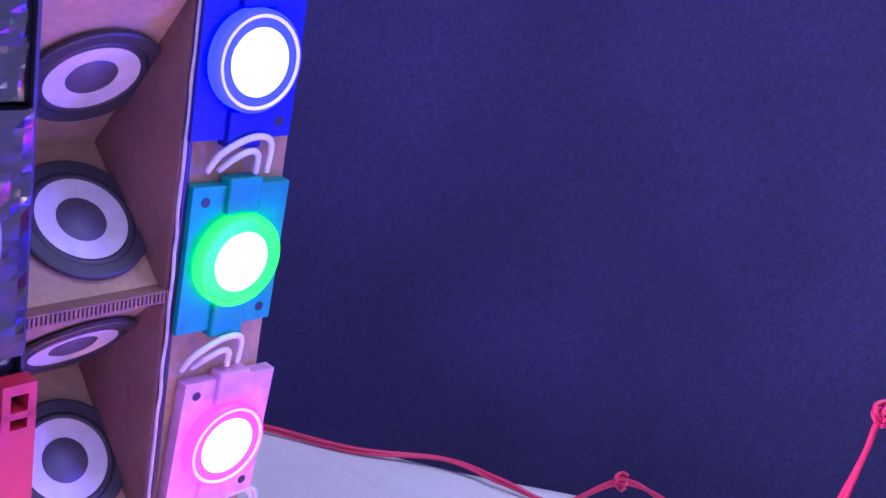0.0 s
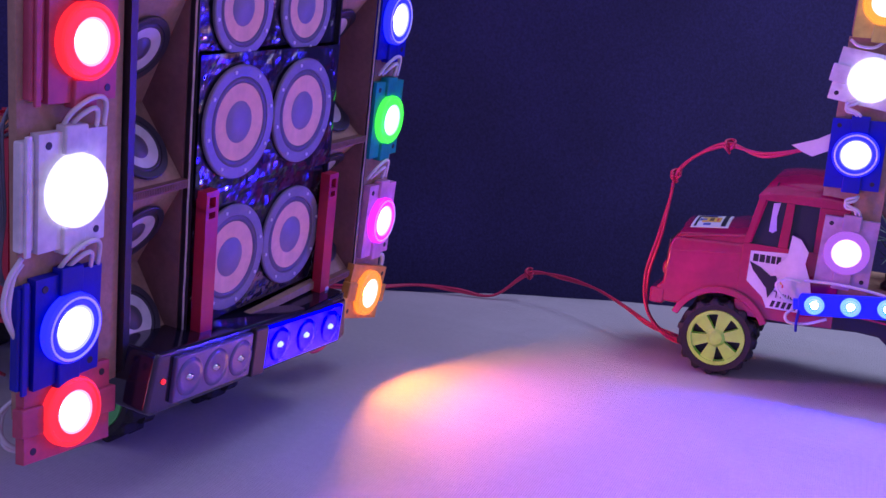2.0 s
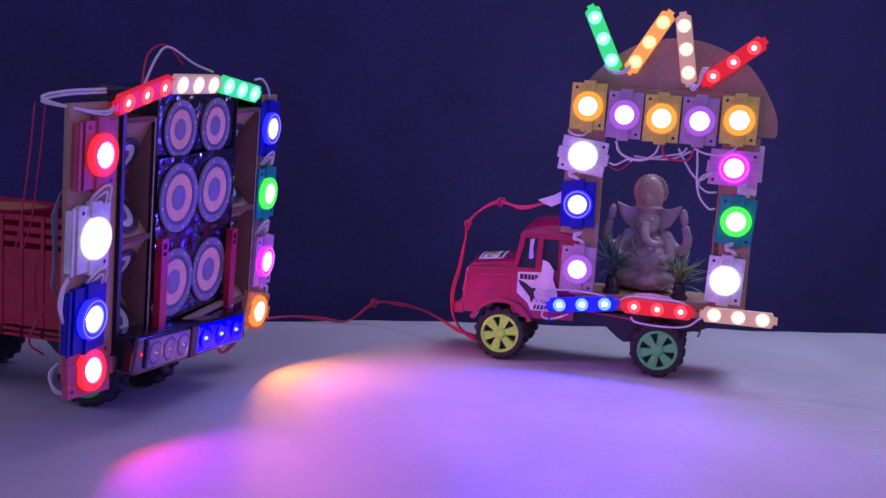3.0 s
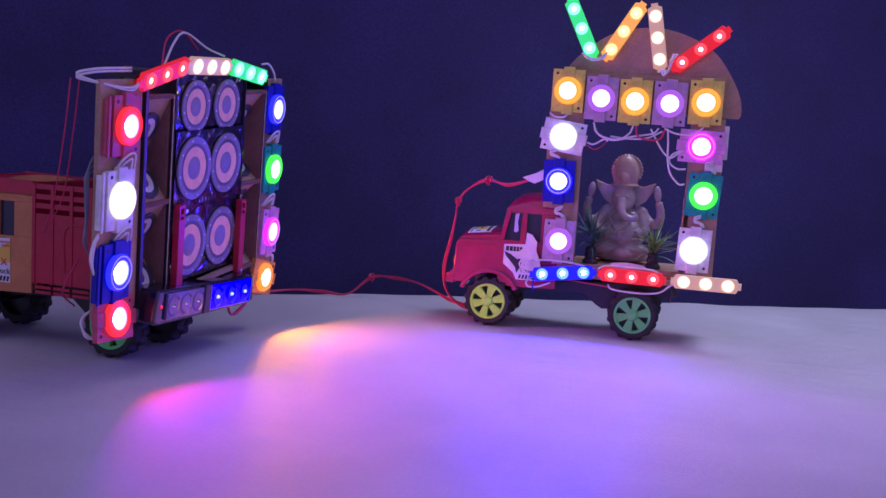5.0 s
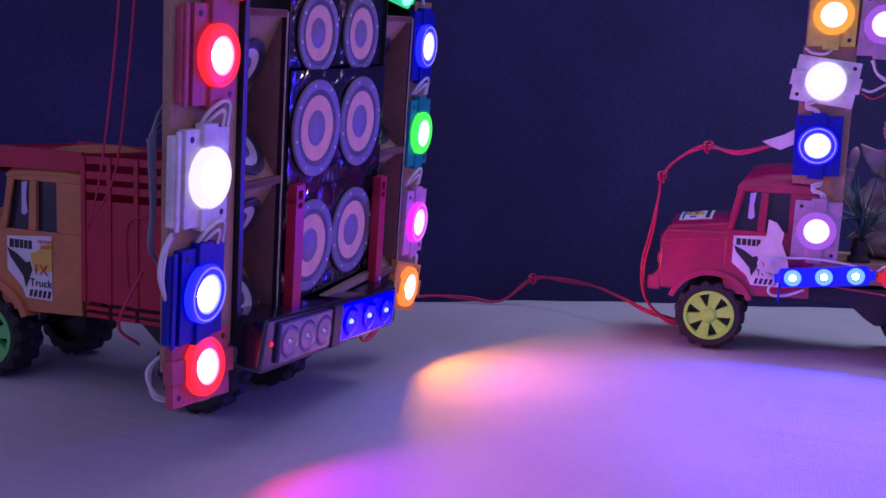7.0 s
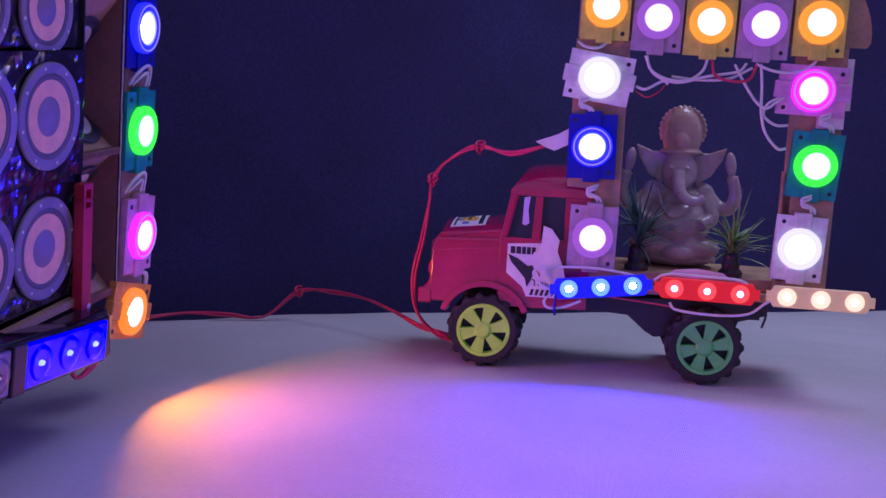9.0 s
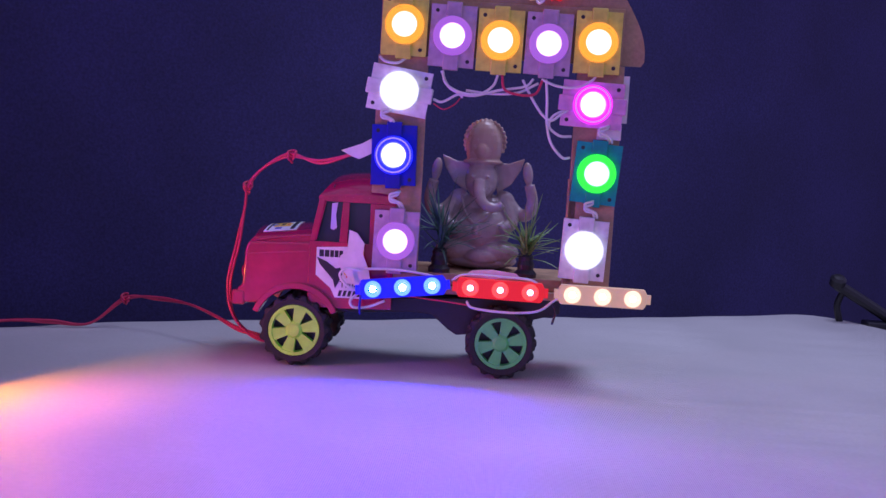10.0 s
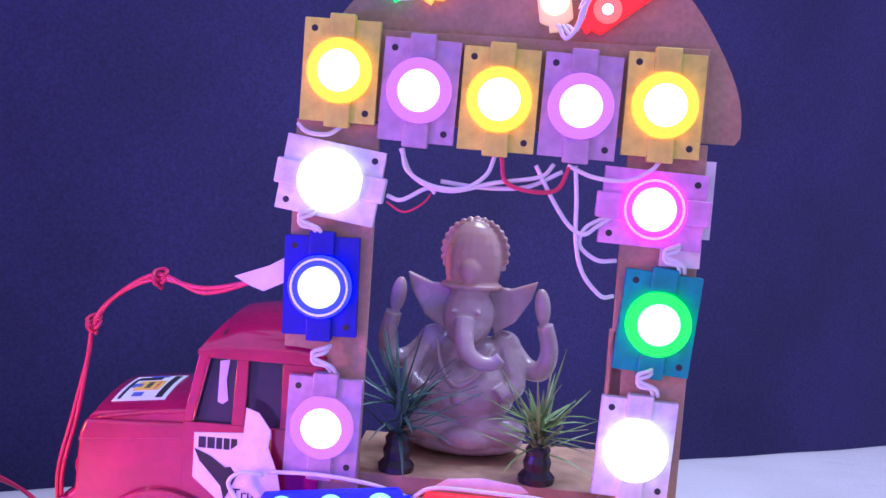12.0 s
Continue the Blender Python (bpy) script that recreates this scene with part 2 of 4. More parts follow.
def box(x0, x1, y0, y1, z0, z1, bm=None):
    bm = bm or bmesh.new()
    r = bmesh.ops.create_cube(bm, size=1)
    bmesh.ops.transform(bm, verts=r["verts"], matrix=Matrix.Translation(((x0 + x1) / 2, (y0 + y1) / 2, (z0 + z1) / 2)) @ Matrix.Diagonal((x1 - x0, y1 - y0, z1 - z0, 1)))
    return bm


def prism(outline, y0, y1, bm=None):
    """A closed outline in x and z, given a depth in y."""
    bm = bm or bmesh.new()
    a = [bm.verts.new((x, y0, z)) for x, z in outline]
    b = [bm.verts.new((x, y1, z)) for x, z in outline]
    n = len(a)
    bm.faces.new(a)
    bm.faces.new(b[::-1])
    for i in range(n):
        bm.faces.new((a[i], b[i], b[(i + 1) % n], a[(i + 1) % n]))
    return bm


def lathe(profile, seg=40, bm=None, m=None):
    """Rings of (radius, depth): depth runs to -y, the side that faces out."""
    bm = bm or bmesh.new()
    rings = []
    for r, d in profile:
        if r < 1e-6:
            rings.append([bm.verts.new((0, -d, 0))])
        else:
            rings.append([bm.verts.new((r * math.cos(2 * math.pi * i / seg), -d, r * math.sin(2 * math.pi * i / seg))) for i in range(seg)])
    for a, b in zip(rings, rings[1:]):
        for i in range(seg):
            j = (i + 1) % seg
            if len(a) == 1:
                bm.faces.new((a[0], b[i], b[j]))
            elif len(b) == 1:
                bm.faces.new((a[i], b[0], a[j]))
            else:
                bm.faces.new((a[i], b[i], b[j], a[j]))
    if m is not None:
        bmesh.ops.transform(bm, verts=[v for ring in rings for v in ring], matrix=m)
    return bm


def smooth_line(pts, steps=8):
    p = [Vector(q) for q in pts]
    p = [p[0] * 2 - p[1]] + p + [p[-1] * 2 - p[-2]]
    out = []
    for i in range(1, len(p) - 2):
        for k in range(steps):
            t = k / steps
            a, b, c, d = p[i - 1:i + 3]
            out.append(0.5 * (2 * b + (c - a) * t + (2 * a - 5 * b + 4 * c - d) * t * t + (3 * b - a - 3 * c + d) * t ** 3))
    out.append(p[-2])
    return out


def tube(pts, r, seg=8, steps=8, bm=None, taper=1.0):
    bm = bm or bmesh.new()
    line = smooth_line(pts, steps)
    side, rings = None, []
    for i, q in enumerate(line):
        d = (line[min(i + 1, len(line) - 1)] - line[max(i - 1, 0)]).normalized()
        if side is None:
            side = d.orthogonal().normalized()
        side = (side - d * side.dot(d)).normalized()
        up = d.cross(side)
        rad = r * (1 + (taper - 1) * i / (len(line) - 1))
        rings.append([bm.verts.new(q + rad * (side * math.cos(2 * math.pi * k / seg) + up * math.sin(2 * math.pi * k / seg))) for k in range(seg)])
    for a, b in zip(rings, rings[1:]):
        for k in range(seg):
            bm.faces.new((a[k], a[(k + 1) % seg], b[(k + 1) % seg], b[k]))
    bm.faces.new(rings[0][::-1])
    bm.faces.new(rings[-1])
    return bm


def wire(name, pts, mat, label, r=0.0009, group="", category="wire"):
    me = bpy.data.meshes.new(name)
    bm = tube(pts, r)
    bmesh.ops.recalc_face_normals(bm, faces=bm.faces)
    bm.to_mesh(me)
    bm.free()
    for p in me.polygons:
        p.use_smooth = True
    me.materials.append(mat)
    return tagged(new(name, me), label, category, group)


def mesh_thing(name, bm, mat, label, category, group="", kind="", smooth=False, m=None, bevel=0.0):
    ob = part(name, bm, mat, None, smooth=smooth, bevel=bevel)
    if m is not None:
        ob.matrix_world = m
    return tagged(ob, label, category, group, kind)


def lettering(name, text, size, mat, parent, at, label="", bold=0.0):
    cu = bpy.data.curves.new(name, "FONT")
    cu.body, cu.size, cu.extrude, cu.align_x, cu.align_y = text, size, 0.0001, "CENTER", "CENTER"
    cu.offset = bold
    tmp = bpy.data.objects.new(name, cu)
    scene.collection.objects.link(tmp)
    bpy.context.view_layer.update()
    me = bpy.data.meshes.new_from_object(tmp.evaluated_get(bpy.context.evaluated_depsgraph_get()))
    bpy.data.objects.remove(tmp)
    me.materials.clear()
    me.materials.append(mat)
    ob = new(name, me)
    ob.parent = parent
    ob.matrix_basis = at
    if label:
        ob["label"] = label
    return ob


FACE = pose(0, 0, 0, 90)  # turns a flat x-y drawing to face -y


# ---- setting ----
def table_edge(x):
    knots = [(-1.6, -0.80), (-0.33, 0.035), (-0.13, 0.165), (0.12, 0.27), (0.35, 0.37), (0.54, 0.465), (0.60, 0.40), (0.75, 0.05), (1.1, -1.0)]
    for (a, p), (b, q) in zip(knots, knots[1:]):
        if x <= b:
            t = (x - a) / (b - a)
            return p + (q - p) * t
    return knots[-1][1]


bm = bmesh.new()
cols = [-1.5 + 2.55 * i / 150 for i in range(151)]
depths = [(0.02, -0.35), (0.018, -0.12), (0.012, -0.03), (0.006, -0.008), (0.0, -0.001), (-0.01, 0.0)] + [(-0.02 - 1.9 * (k / 40) ** 1.4, 0.0) for k in range(1, 41)]
grid = []
for x in cols:
    e = sum(table_edge(x + o) for o in (-0.03, -0.015, 0, 0.015, 0.03)) / 5 + 0.004 * noise.noise((x * 9, 3, 0))
    col = []
    for d, z in depths:
        y = e + d if d > -0.015 else (e - 0.02) + (-1.65 - e + 0.02) * (-d - 0.02) / 1.9
        ripple = 0.0016 * noise.noise((x * 5, y * 5, 1)) if d < -0.015 else 0.003 * noise.noise((x * 12, 0, 7)) * (d > -0.011)
        flat = min(1.0, min((Vector((x, y)) - Vector(p)).length for p in ((0.08, 0.04), (-0.34, -0.28))) / 0.25)
        col.append(bm.verts.new((x, y, z + ripple * flat - 0.0005)))
    grid.append(col)
for a, b in zip(grid, grid[1:]):
    for k in range(len(depths) - 1):
        bm.faces.new((a[k], a[k + 1], b[k + 1], b[k]))
mesh_thing("ground", bm, MAT, "off-white woven plastic mat covering the table", "table mat", kind="structure", smooth=True)

# the table that carries the mat
bm = bmesh.new()
rim_ = [(x, table_edge(x) - 0.06) for x in (-1.42, -0.9, -0.33, -0.13, 0.12, 0.35, 0.53, 0.62, 0.75, 0.98)] + [(0.98, -1.6), (-1.42, -1.6)]
upper = [bm.verts.new((x, y, -0.008)) for x, y in rim_]
lower = [bm.verts.new((x, y, -0.040)) for x, y in rim_]
bm.faces.new(upper)
bm.faces.new(lower[::-1])
for i in range(len(rim_)):
    j = (i + 1) % len(rim_)
    bm.faces.new((upper[i], lower[i], lower[j], upper[j]))
table = thing("table", Matrix.Identity(4), "plain wooden table under the off-white mat", "table", kind="structure")
part("tabletop", bm, WOOD, table)
for x, y in ((-1.30, -1.50), (0.88, -1.50), (-1.20, -0.80), (0.50, 0.20)):
    part("leg", box(x - 0.03, x + 0.03, y - 0.03, y + 0.03, -0.9, -0.040), WOOD, table)

bm = bmesh.new()
rows_ = []
for i in range(121):
    s = -2.6 + 5.6 * i / 120
    base = Vector((-0.13 + s * 0.87, 0.165 + s * 0.49, 0)) + Vector((-0.49, 0.87, 0)) * 0.16
    col = []
    for k in range(15):
        z = -0.9 + 2.6 * k / 14
        f = 0.018 * noise.noise((s * 3.0, z * 0.5, 2)) + 0.006 * noise.noise((s * 11, z * 1.2, 5))
        col.append(bm.verts.new(base + Vector((-0.49, 0.87, 0)) * f + Vector((0, 0, z))))
    rows_.append(col)
for a, b in zip(rows_, rows_[1:]):
    for k in range(14):
        bm.faces.new((a[k], b[k], b[k + 1], a[k + 1]))
mesh_thing("backdrop", bm, CLOTH, "black cloth hung behind the table in loose folds", "backdrop", kind="structure", smooth=True)
mesh_thing("floor", box(-4, 4, -4, 4, -0.95, -0.9), CLOTH, "dark floor of the room below the table", "floor", kind="structure")


# ---- lamp modules ----
def plate_with_hole(w, h, r, y0, y1):
    """A rectangular plate in x and z with a round hole."""
    corner = math.atan2(h, w)
    turns = sorted([2 * math.pi * i / 40 + 0.01 for i in range(40)] + [corner, math.pi - corner, math.pi + corner, 2 * math.pi - corner])
    bm = bmesh.new()
    rings = [[], [], [], []]
    for a in turns:
        c, d = math.cos(a), math.sin(a)
        k = min(w / max(abs(c), 1e-9), h / max(abs(d), 1e-9))
        for ring_, (q, y) in zip(rings, ((r, y0), (k, y0), (k, y1), (r, y1))):
            ring_.append(bm.verts.new((q * c, y, q * d)))
    n = len(turns)
    for p, q in zip(rings, rings[1:] + rings[:1]):
        for i in range(n):
            bm.faces.new((p[i], p[(i + 1) % n], q[(i + 1) % n], q[i]))
    return bm


def led_module(m, hue, label, group, doubled=False):
    """A square lamp module that faces -y: plate, raised ribs, glowing ring, recessed lamp in its cup, two screw holes."""
    t = thing("led_module", m, label, "led module", group)
    part("housing", plate_with_hole(0.0171, 0.0228, 0.0138, -0.0045, 0), HOUSING[hue], t, bevel=0.0009)
    for z in (-0.0196, 0.0196):
        part("rib", box(-0.0058, 0.0058, -0.0062, -0.0006, z - 0.0056, z + 0.0056), HOUSING[hue], t, bevel=0.0008)
    if doubled:
        part("side_plate", box(-0.0240, -0.0172, -0.0030, 0.0012, -0.0215, 0.0205), HOUSING[hue], t, bevel=0.001)
        part("side_rib", box(-0.0225, -0.0195, -0.0042, -0.0028, -0.0235, 0.0225), HOUSING[hue], t, bevel=0.0006)
    for sx, sz in ((-1, 1), (1, -1)):
        part("screw_hole", lathe([(0.0, 0.0047), (0.0015, 0.0047), (0.0015, 0.0010)], 14, m=Matrix.Translation((sx * 0.0125, 0, sz * 0.0182))), INK, t)
    r = 0.0102 if hue == "white" else 0.0097 if hue in ("blue", "magenta") else 0.0090 if hue == "red" else 0.0094
    lip = [(0.0130, 0.0088), (0.0124, 0.0080), (r, 0.0084)] if hue != "lavender" else [(0.0132, 0.0087), (0.0110, 0.0087), (r, 0.0085)]
    part("ring", lathe([(0.0145, 0.0002), (0.0145, 0.0078), (0.0140, 0.0086)] + lip, 48), RING[hue], t, hue + " glowing plastic ring")
    if hue in ("blue", "magenta"):
        part("lip_glint_ring", lathe([(0.0133, 0.0089), (0.0130, 0.0092), (0.0126, 0.0092), (0.0123, 0.0086)], 48), LIP_GLINT, t, "thin pale line of light")
    # Recess added to shape the beam; its depth sets the cutoff angle.
    d = 0.0040 if hue == "orange" else 0.0024 if hue in ("red", "blue", "magenta") else 0.0010
    cup = part("lens", lathe([(r, 0.0085), (r * 0.90, 0.0080)], 40), EDGE[hue], t, hue + " edge of the lamp lens", smooth=True)
    part("reflector", lathe([(r * 0.90, 0.0080), (r * 0.72, (0.0080 + d) / 2), (0.0042, d + 0.0006), (BULB_R, d)], 40), CUP[hue], cup, "bright lamp cup", smooth=True)
    part("bulb", lathe([(BULB_R, d), (BULB_R * 0.6, d + 0.0003), (0, d + 0.0004)], 20), LENS[hue], cup, "recessed lamp", smooth=True)
    # Unseen disc added to stop bulb light leaking out at the back.
    part("back_light_stop", lathe([(0.0144, 0.0003), (0.0, 0.0003)], 24), BLACK, t)
    return t


def led_bar(m, hue, label, group):
    """A slim bar with three lamps, along x, facing -y."""
    t = thing("led_bar", m, label, "led bar", group)
    out = [(-0.033, -0.004), (-0.033, 0.004), (-0.031, 0.0075), (0.031, 0.0075), (0.033, 0.004), (0.033, -0.004), (0.031, -0.0075), (-0.031, -0.0075)]
    part("body", prism(out, -0.0045, 0), BAR[hue], t, bevel=0.001)
    for x in (-0.0225, 0, 0.0225):
        at = Matrix.Translation((x, 0, 0))
        lamp = part("lamp", lathe([(0.0064, 0.0040), (0.0062, 0.0056), (0.0057, 0.0063), (0.0052, 0.0063), (0.0044, 0.0057), (0.0024, 0.0048)], 28, m=at), DOME[hue], t, "tinted lamp cup", smooth=True)
        part("bulb", lathe([(0.0024, 0.0048), (0.0015, 0.0051), (0, 0.0052)], 18, m=at), SPOT[hue], lamp, smooth=True)
    for x in (-0.034, 0.034):
        part("end_tab", box(x - 0.002, x + 0.002, -0.004, -0.0005, -0.0035, 0.0035), BAR[hue], t)
    return t


# ---- toy trucks: nose to -x, visible side at y = 0, front axle at x = 0, rear axle at x = 0.16 ----
def wheel(parent, x, y, rim, side):
    m = Matrix.Translation((x, y, 0.0275)) @ (Matrix.Identity(4) if side < 0 else pose(0, 0, 0, 0, 0, 180))
    bm = lathe([(0.0195, 0.0), (0.0205, 0.002), (0.0240, 0.0025), (0.0252, 0.0012), (0.0262, 0.0), (0.0262, -0.0090), (0.0262, -0.0105), (0.0262, -0.018), (0.0245, -0.0205), (0.018, -0.0205), (0.018, 0.0)], 60)
    for v in bm.verts:
        rad = math.hypot(v.co.x, v.co.z)
        if rad > 0.0245:
            i = round(math.atan2(v.co.z, v.co.x) / (2 * math.pi) * 60) + (2 if v.co.y > 0.0095 else 0)
            k = (0.0276 if i % 4 in (0, 1) else 0.0252) / 0.0262
            v.co.x, v.co.z = v.co.x * k, v.co.z * k
    w = part("wheel", lathe([(0.0, -0.006), (0.018, -0.006), (0.018, -0.012), (0.0, -0.012)], 24), BLACK, parent, at=m)
    part("tyre", bm, RUBBER, w, "knobbly black rubber tyre")
    bm = lathe([(0.0202, 0.0005), (0.0198, 0.0022), (0.0172, 0.0022), (0.0168, -0.003)], 40)
    for i in range(6):
        q = Matrix.Rotation(2 * math.pi * (i + 0.25) / 6, 4, "Y")
        vs = [bm.verts.new(q @ Vector(p)) for p in ((-0.0026, -0.0012, 0.004), (0.0026, -0.0012, 0.004), (0.0051, -0.0014, 0.0178), (-0.0051, -0.0014, 0.0178),
                                                     (-0.0026, 0.004, 0.004), (0.0026, 0.004, 0.004), (0.0051, 0.004, 0.0178), (-0.0051, 0.004, 0.0178))]
        for f in ((0, 1, 2, 3), (4, 7, 6, 5), (0, 4, 5, 1), (1, 5, 6, 2), (2, 6, 7, 3), (3, 7, 4, 0)):
            bm.faces.new([vs[k] for k in f])
    lathe([(0.0066, -0.003), (0.0066, 0.0012), (0.0045, 0.0030), (0.0, 0.0034)], 20, bm)
    part("rim", bm, rim, w, "six-spoked plastic rim")
    return w


def arc(cx, cz, r, a0, a1, n=12):
    return [(cx + r * math.cos(radians(a0 + (a1 - a0) * i / n)), cz + r * math.sin(radians(a0 + (a1 - a0) * i / n))) for i in range(n + 1)]


def hood_z(x, y, y0, y1):
    """Height of the bonnet, which is crowned across its width."""
    w = min(1.0, max(0.0, (y - y0 - 0.0058) / (y1 - y0 - 0.0116)))
    return 0.0972 + (x + 0.0375) * 0.12 + 0.0065 * max(0.0, math.sin(math.pi * w)) ** 0.7


def hood_patch(x0, x1, ya, yb, lift):
    bm = bmesh.new()
    layers = []
    for up in (lift, lift + 0.0003):
        layers.append([[bm.verts.new((x0 + (x1 - x0) * i / 3, ya + (yb - ya) * k / 8, hood_z(x0 + (x1 - x0) * i / 3, ya + (yb - ya) * k / 8, 0.0, 0.088) + up)) for k in range(9)] for i in range(4)])
    for g in layers:
        for i in range(3):
            for k in range(8):
                bm.faces.new((g[i][k], g[i + 1][k], g[i + 1][k + 1], g[i][k + 1]))
    lo, hi = layers
    for i in range(3):
        for k in (0, 8):
            bm.faces.new((lo[i][k], lo[i + 1][k], hi[i + 1][k], hi[i][k]))
    for k in range(8):
        for i in (0, 3):
            bm.faces.new((lo[i][k], lo[i][k + 1], hi[i][k + 1], hi[i][k]))
    return bm


def cab(parent, body, y0, y1):
    """Nose, fenders and cabin with real window openings on the side."""
    nose = [(-0.047, 0.046), (-0.047, 0.057), (-0.043, 0.060), (-0.0415, 0.088), (-0.039, 0.0945), (0.014, 0.0965), (0.014, 0.046)] + arc(0, 0.029, 0.0315, 33, 147, 14)
    b = part("cab", prism(nose, y0 + 0.003, y1 - 0.003), body, parent, bevel=0.0028)
    bm = bmesh.new()
    rows = []
    for i in range(19):
        y = y0 + 0.0058 + (y1 - y0 - 0.0116) * i / 18
        xs = [-0.0385, -0.0385, -0.0380, -0.0368, -0.0350] + [-0.035 + 0.051 * k / 6 for k in range(1, 7)] + [0.016]
        zs = [0.088, 0.0930, 0.0950, 0.0962] + [0.0] * 7 + [0.088]
        rows.append([bm.verts.new((x, y, z if z else hood_z(x, y, y0, y1))) for x, z in zip(xs, zs)])
    for p, q in zip(rows, rows[1:]):
        for k in range(11):
            bm.faces.new((p[k], p[k + 1], q[k + 1], q[k]))
    bm.faces.new(rows[0])
    bm.faces.new(rows[-1][::-1])
    part("hood", bm, body, b, bevel=0.0012)
    # two cabin sides, each a frame round its windows
    for ys in ((y0 + 0.0027, y0 + 0.0055), (y1 - 0.0055, y1 - 0.0027)):
        part("door", prism([(0.0085, 0.046), (0.0085, 0.0975), (0.074, 0.0975), (0.074, 0.0475), (0.036, 0.046)], *ys), body, b, bevel=0.0006)
        part("front_pillar", prism([(0.0085, 0.0975), (0.0155, 0.1335), (0.0205, 0.1335), (0.0195, 0.129), (0.0128, 0.0975)], *ys), body, b, bevel=0.0005)
        part("roof_rail", prism([(0.0195, 0.1285), (0.0195, 0.1345), (0.074, 0.1345), (0.074, 0.1285)], *ys), body, b, bevel=0.0005)
        part("door_pillar", prism([(0.0315, 0.0975), (0.0330, 0.1285), (0.0385, 0.1285), (0.0380, 0.0975)], *ys), body, b, bevel=0.0005)
        part("rear_pillar", prism([(0.0545, 0.0975), (0.0545, 0.1285), (0.074, 0.1285), (0.074, 0.0975)], *ys), body, b, bevel=0.0005)
        part("window_bead", tube([(0.0135, ys[0] - 0.0001, 0.0985), (0.0200, ys[0] - 0.0001, 0.1285)], 0.0006, 6, 3), body, b)
    # roof pressed in a low dome that runs back from the windscreen
    bm = bmesh.new()
    top, low = [], []
    for i in range(15):
        w = i / 14
        bow = max(0.0, math.sin(math.pi * w)) ** 0.55
        xf, zt = 0.0140 + 0.0115 * bow, 0.1350 + 0.0160 * bow
        row = []
        for k in range(9):
            q = k / 8
            row.append(Vector((xf + (0.075 - xf) * q, y0 + 0.0023 + (y1 - y0 - 0.0046) * w, zt - 0.0030 * (1 - q) ** 5 - 0.004 * max(0, q - 0.85) / 0.15)))
        top.append([bm.verts.new(p) for p in row])
        low.append([bm.verts.new(p - Vector((0, 0, 0.0028))) for p in row])
    for i in range(14):
        for k in range(8):
            bm.faces.new((top[i][k], top[i][k + 1], top[i + 1][k + 1], top[i + 1][k]))
            bm.faces.new((low[i][k], low[i + 1][k], low[i + 1][k + 1], low[i][k + 1]))
        bm.faces.new((top[i][0], top[i + 1][0], low[i + 1][0], low[i][0]))
        bm.faces.new((top[i][8], low[i][8], low[i + 1][8], top[i + 1][8]))
    for i in (0, 14):
        for k in range(8):
            bm.faces.new((top[i][k], low[i][k], low[i][k + 1], top[i][k + 1]))
    part("roof", bm, body, b, bevel=0.0007)
    part("cabin_back", box(0.0705, 0.0735, y0 + 0.006, y1 - 0.006, 0.050, 0.142), body, b)
    part("windscreen_pillar", prism([(0.0125, 0.104), (0.0255, 0.1440), (0.0285, 0.1440), (0.0155, 0.104)], (y0 + y1) / 2 - 0.0015, (y0 + y1) / 2 + 0.0015), body, b)
    part("dashboard", box(0.013, 0.068, y0 + 0.006, y1 - 0.006, 0.046, 0.080), BLACK, b)
    for ya, yb in ((y0 + 0.0057, y0 + 0.0063), (y1 - 0.0063, y1 - 0.0057)):
        part("window_glass", prism([(0.0105, 0.096), (0.0178, 0.130), (0.060, 0.130), (0.060, 0.096)], ya, yb), GLASS, b, "dark side window")
    part("window_sticker", prism([(0.0240, 0.1075), (0.0245, 0.1270), (0.0290, 0.1280), (0.0278, 0.1180), (0.0290, 0.1085), (0.0265, 0.1065)], y0 + 0.0050, y0 + 0.0054), CLEAR, b, "pale torn sticker on the window")
    part("windscreen", prism([(0.0130, 0.1045), (0.0255, 0.1415), (0.0262, 0.1415), (0.0137, 0.1045)], y0 + 0.007, y1 - 0.007), GLASS, b, "dark windscreen")
    part("steering_column", tube([(0.024, y0 + 0.028, 0.078), (0.030, y0 + 0.026, 0.100), (0.033, y0 + 0.026, 0.128)], 0.0022), STICKER, b)
    # fenders stand proud of the sides, bumper in front, pressed line along the nose
    for ya, yb in ((y0 - 0.001, y0 + 0.012), (y1 - 0.012, y1 + 0.001)):
        ring_ = arc(0, 0.029, 0.0355, 24, 160, 18) + arc(0, 0.029, 0.0305, 160, 24, 18)
        part("fender", prism(ring_, ya, yb), body, b, bevel=0.001)
    part("bumper", box(-0.051, -0.040, y0 + 0.002, y1 - 0.002, 0.044, 0.056), body, b, bevel=0.0025)
    for z in (0.0865,):
        part("pressed_line", tube([(-0.0415, y0 + 0.0036, z - 0.002), (-0.01, y0 + 0.0036, z + 0.001), (0.013, y0 + 0.0036, z + 0.003)], 0.0008, 6, 4), body, b)
    for y in (y0 + 0.0062, y1 - 0.0062):
        part("hood_edge", tube([(-0.0365, y, 0.0945), (-0.012, y, 0.0990), (0.013, y, 0.1020)], 0.0013, 8, 4), body, b, smooth=True)
    part("hood_ridge", prism([(-0.004, 0.1015), (-0.002, 0.1070), (0.006, 0.1085), (0.010, 0.1060)], y0 + 0.056, y1 - 0.022), body, b, bevel=0.001)
    part("grille", box(-0.0445, -0.0405, y0 + 0.018, y1 - 0.018, 0.064, 0.090), BLACK, b, bevel=0.001)
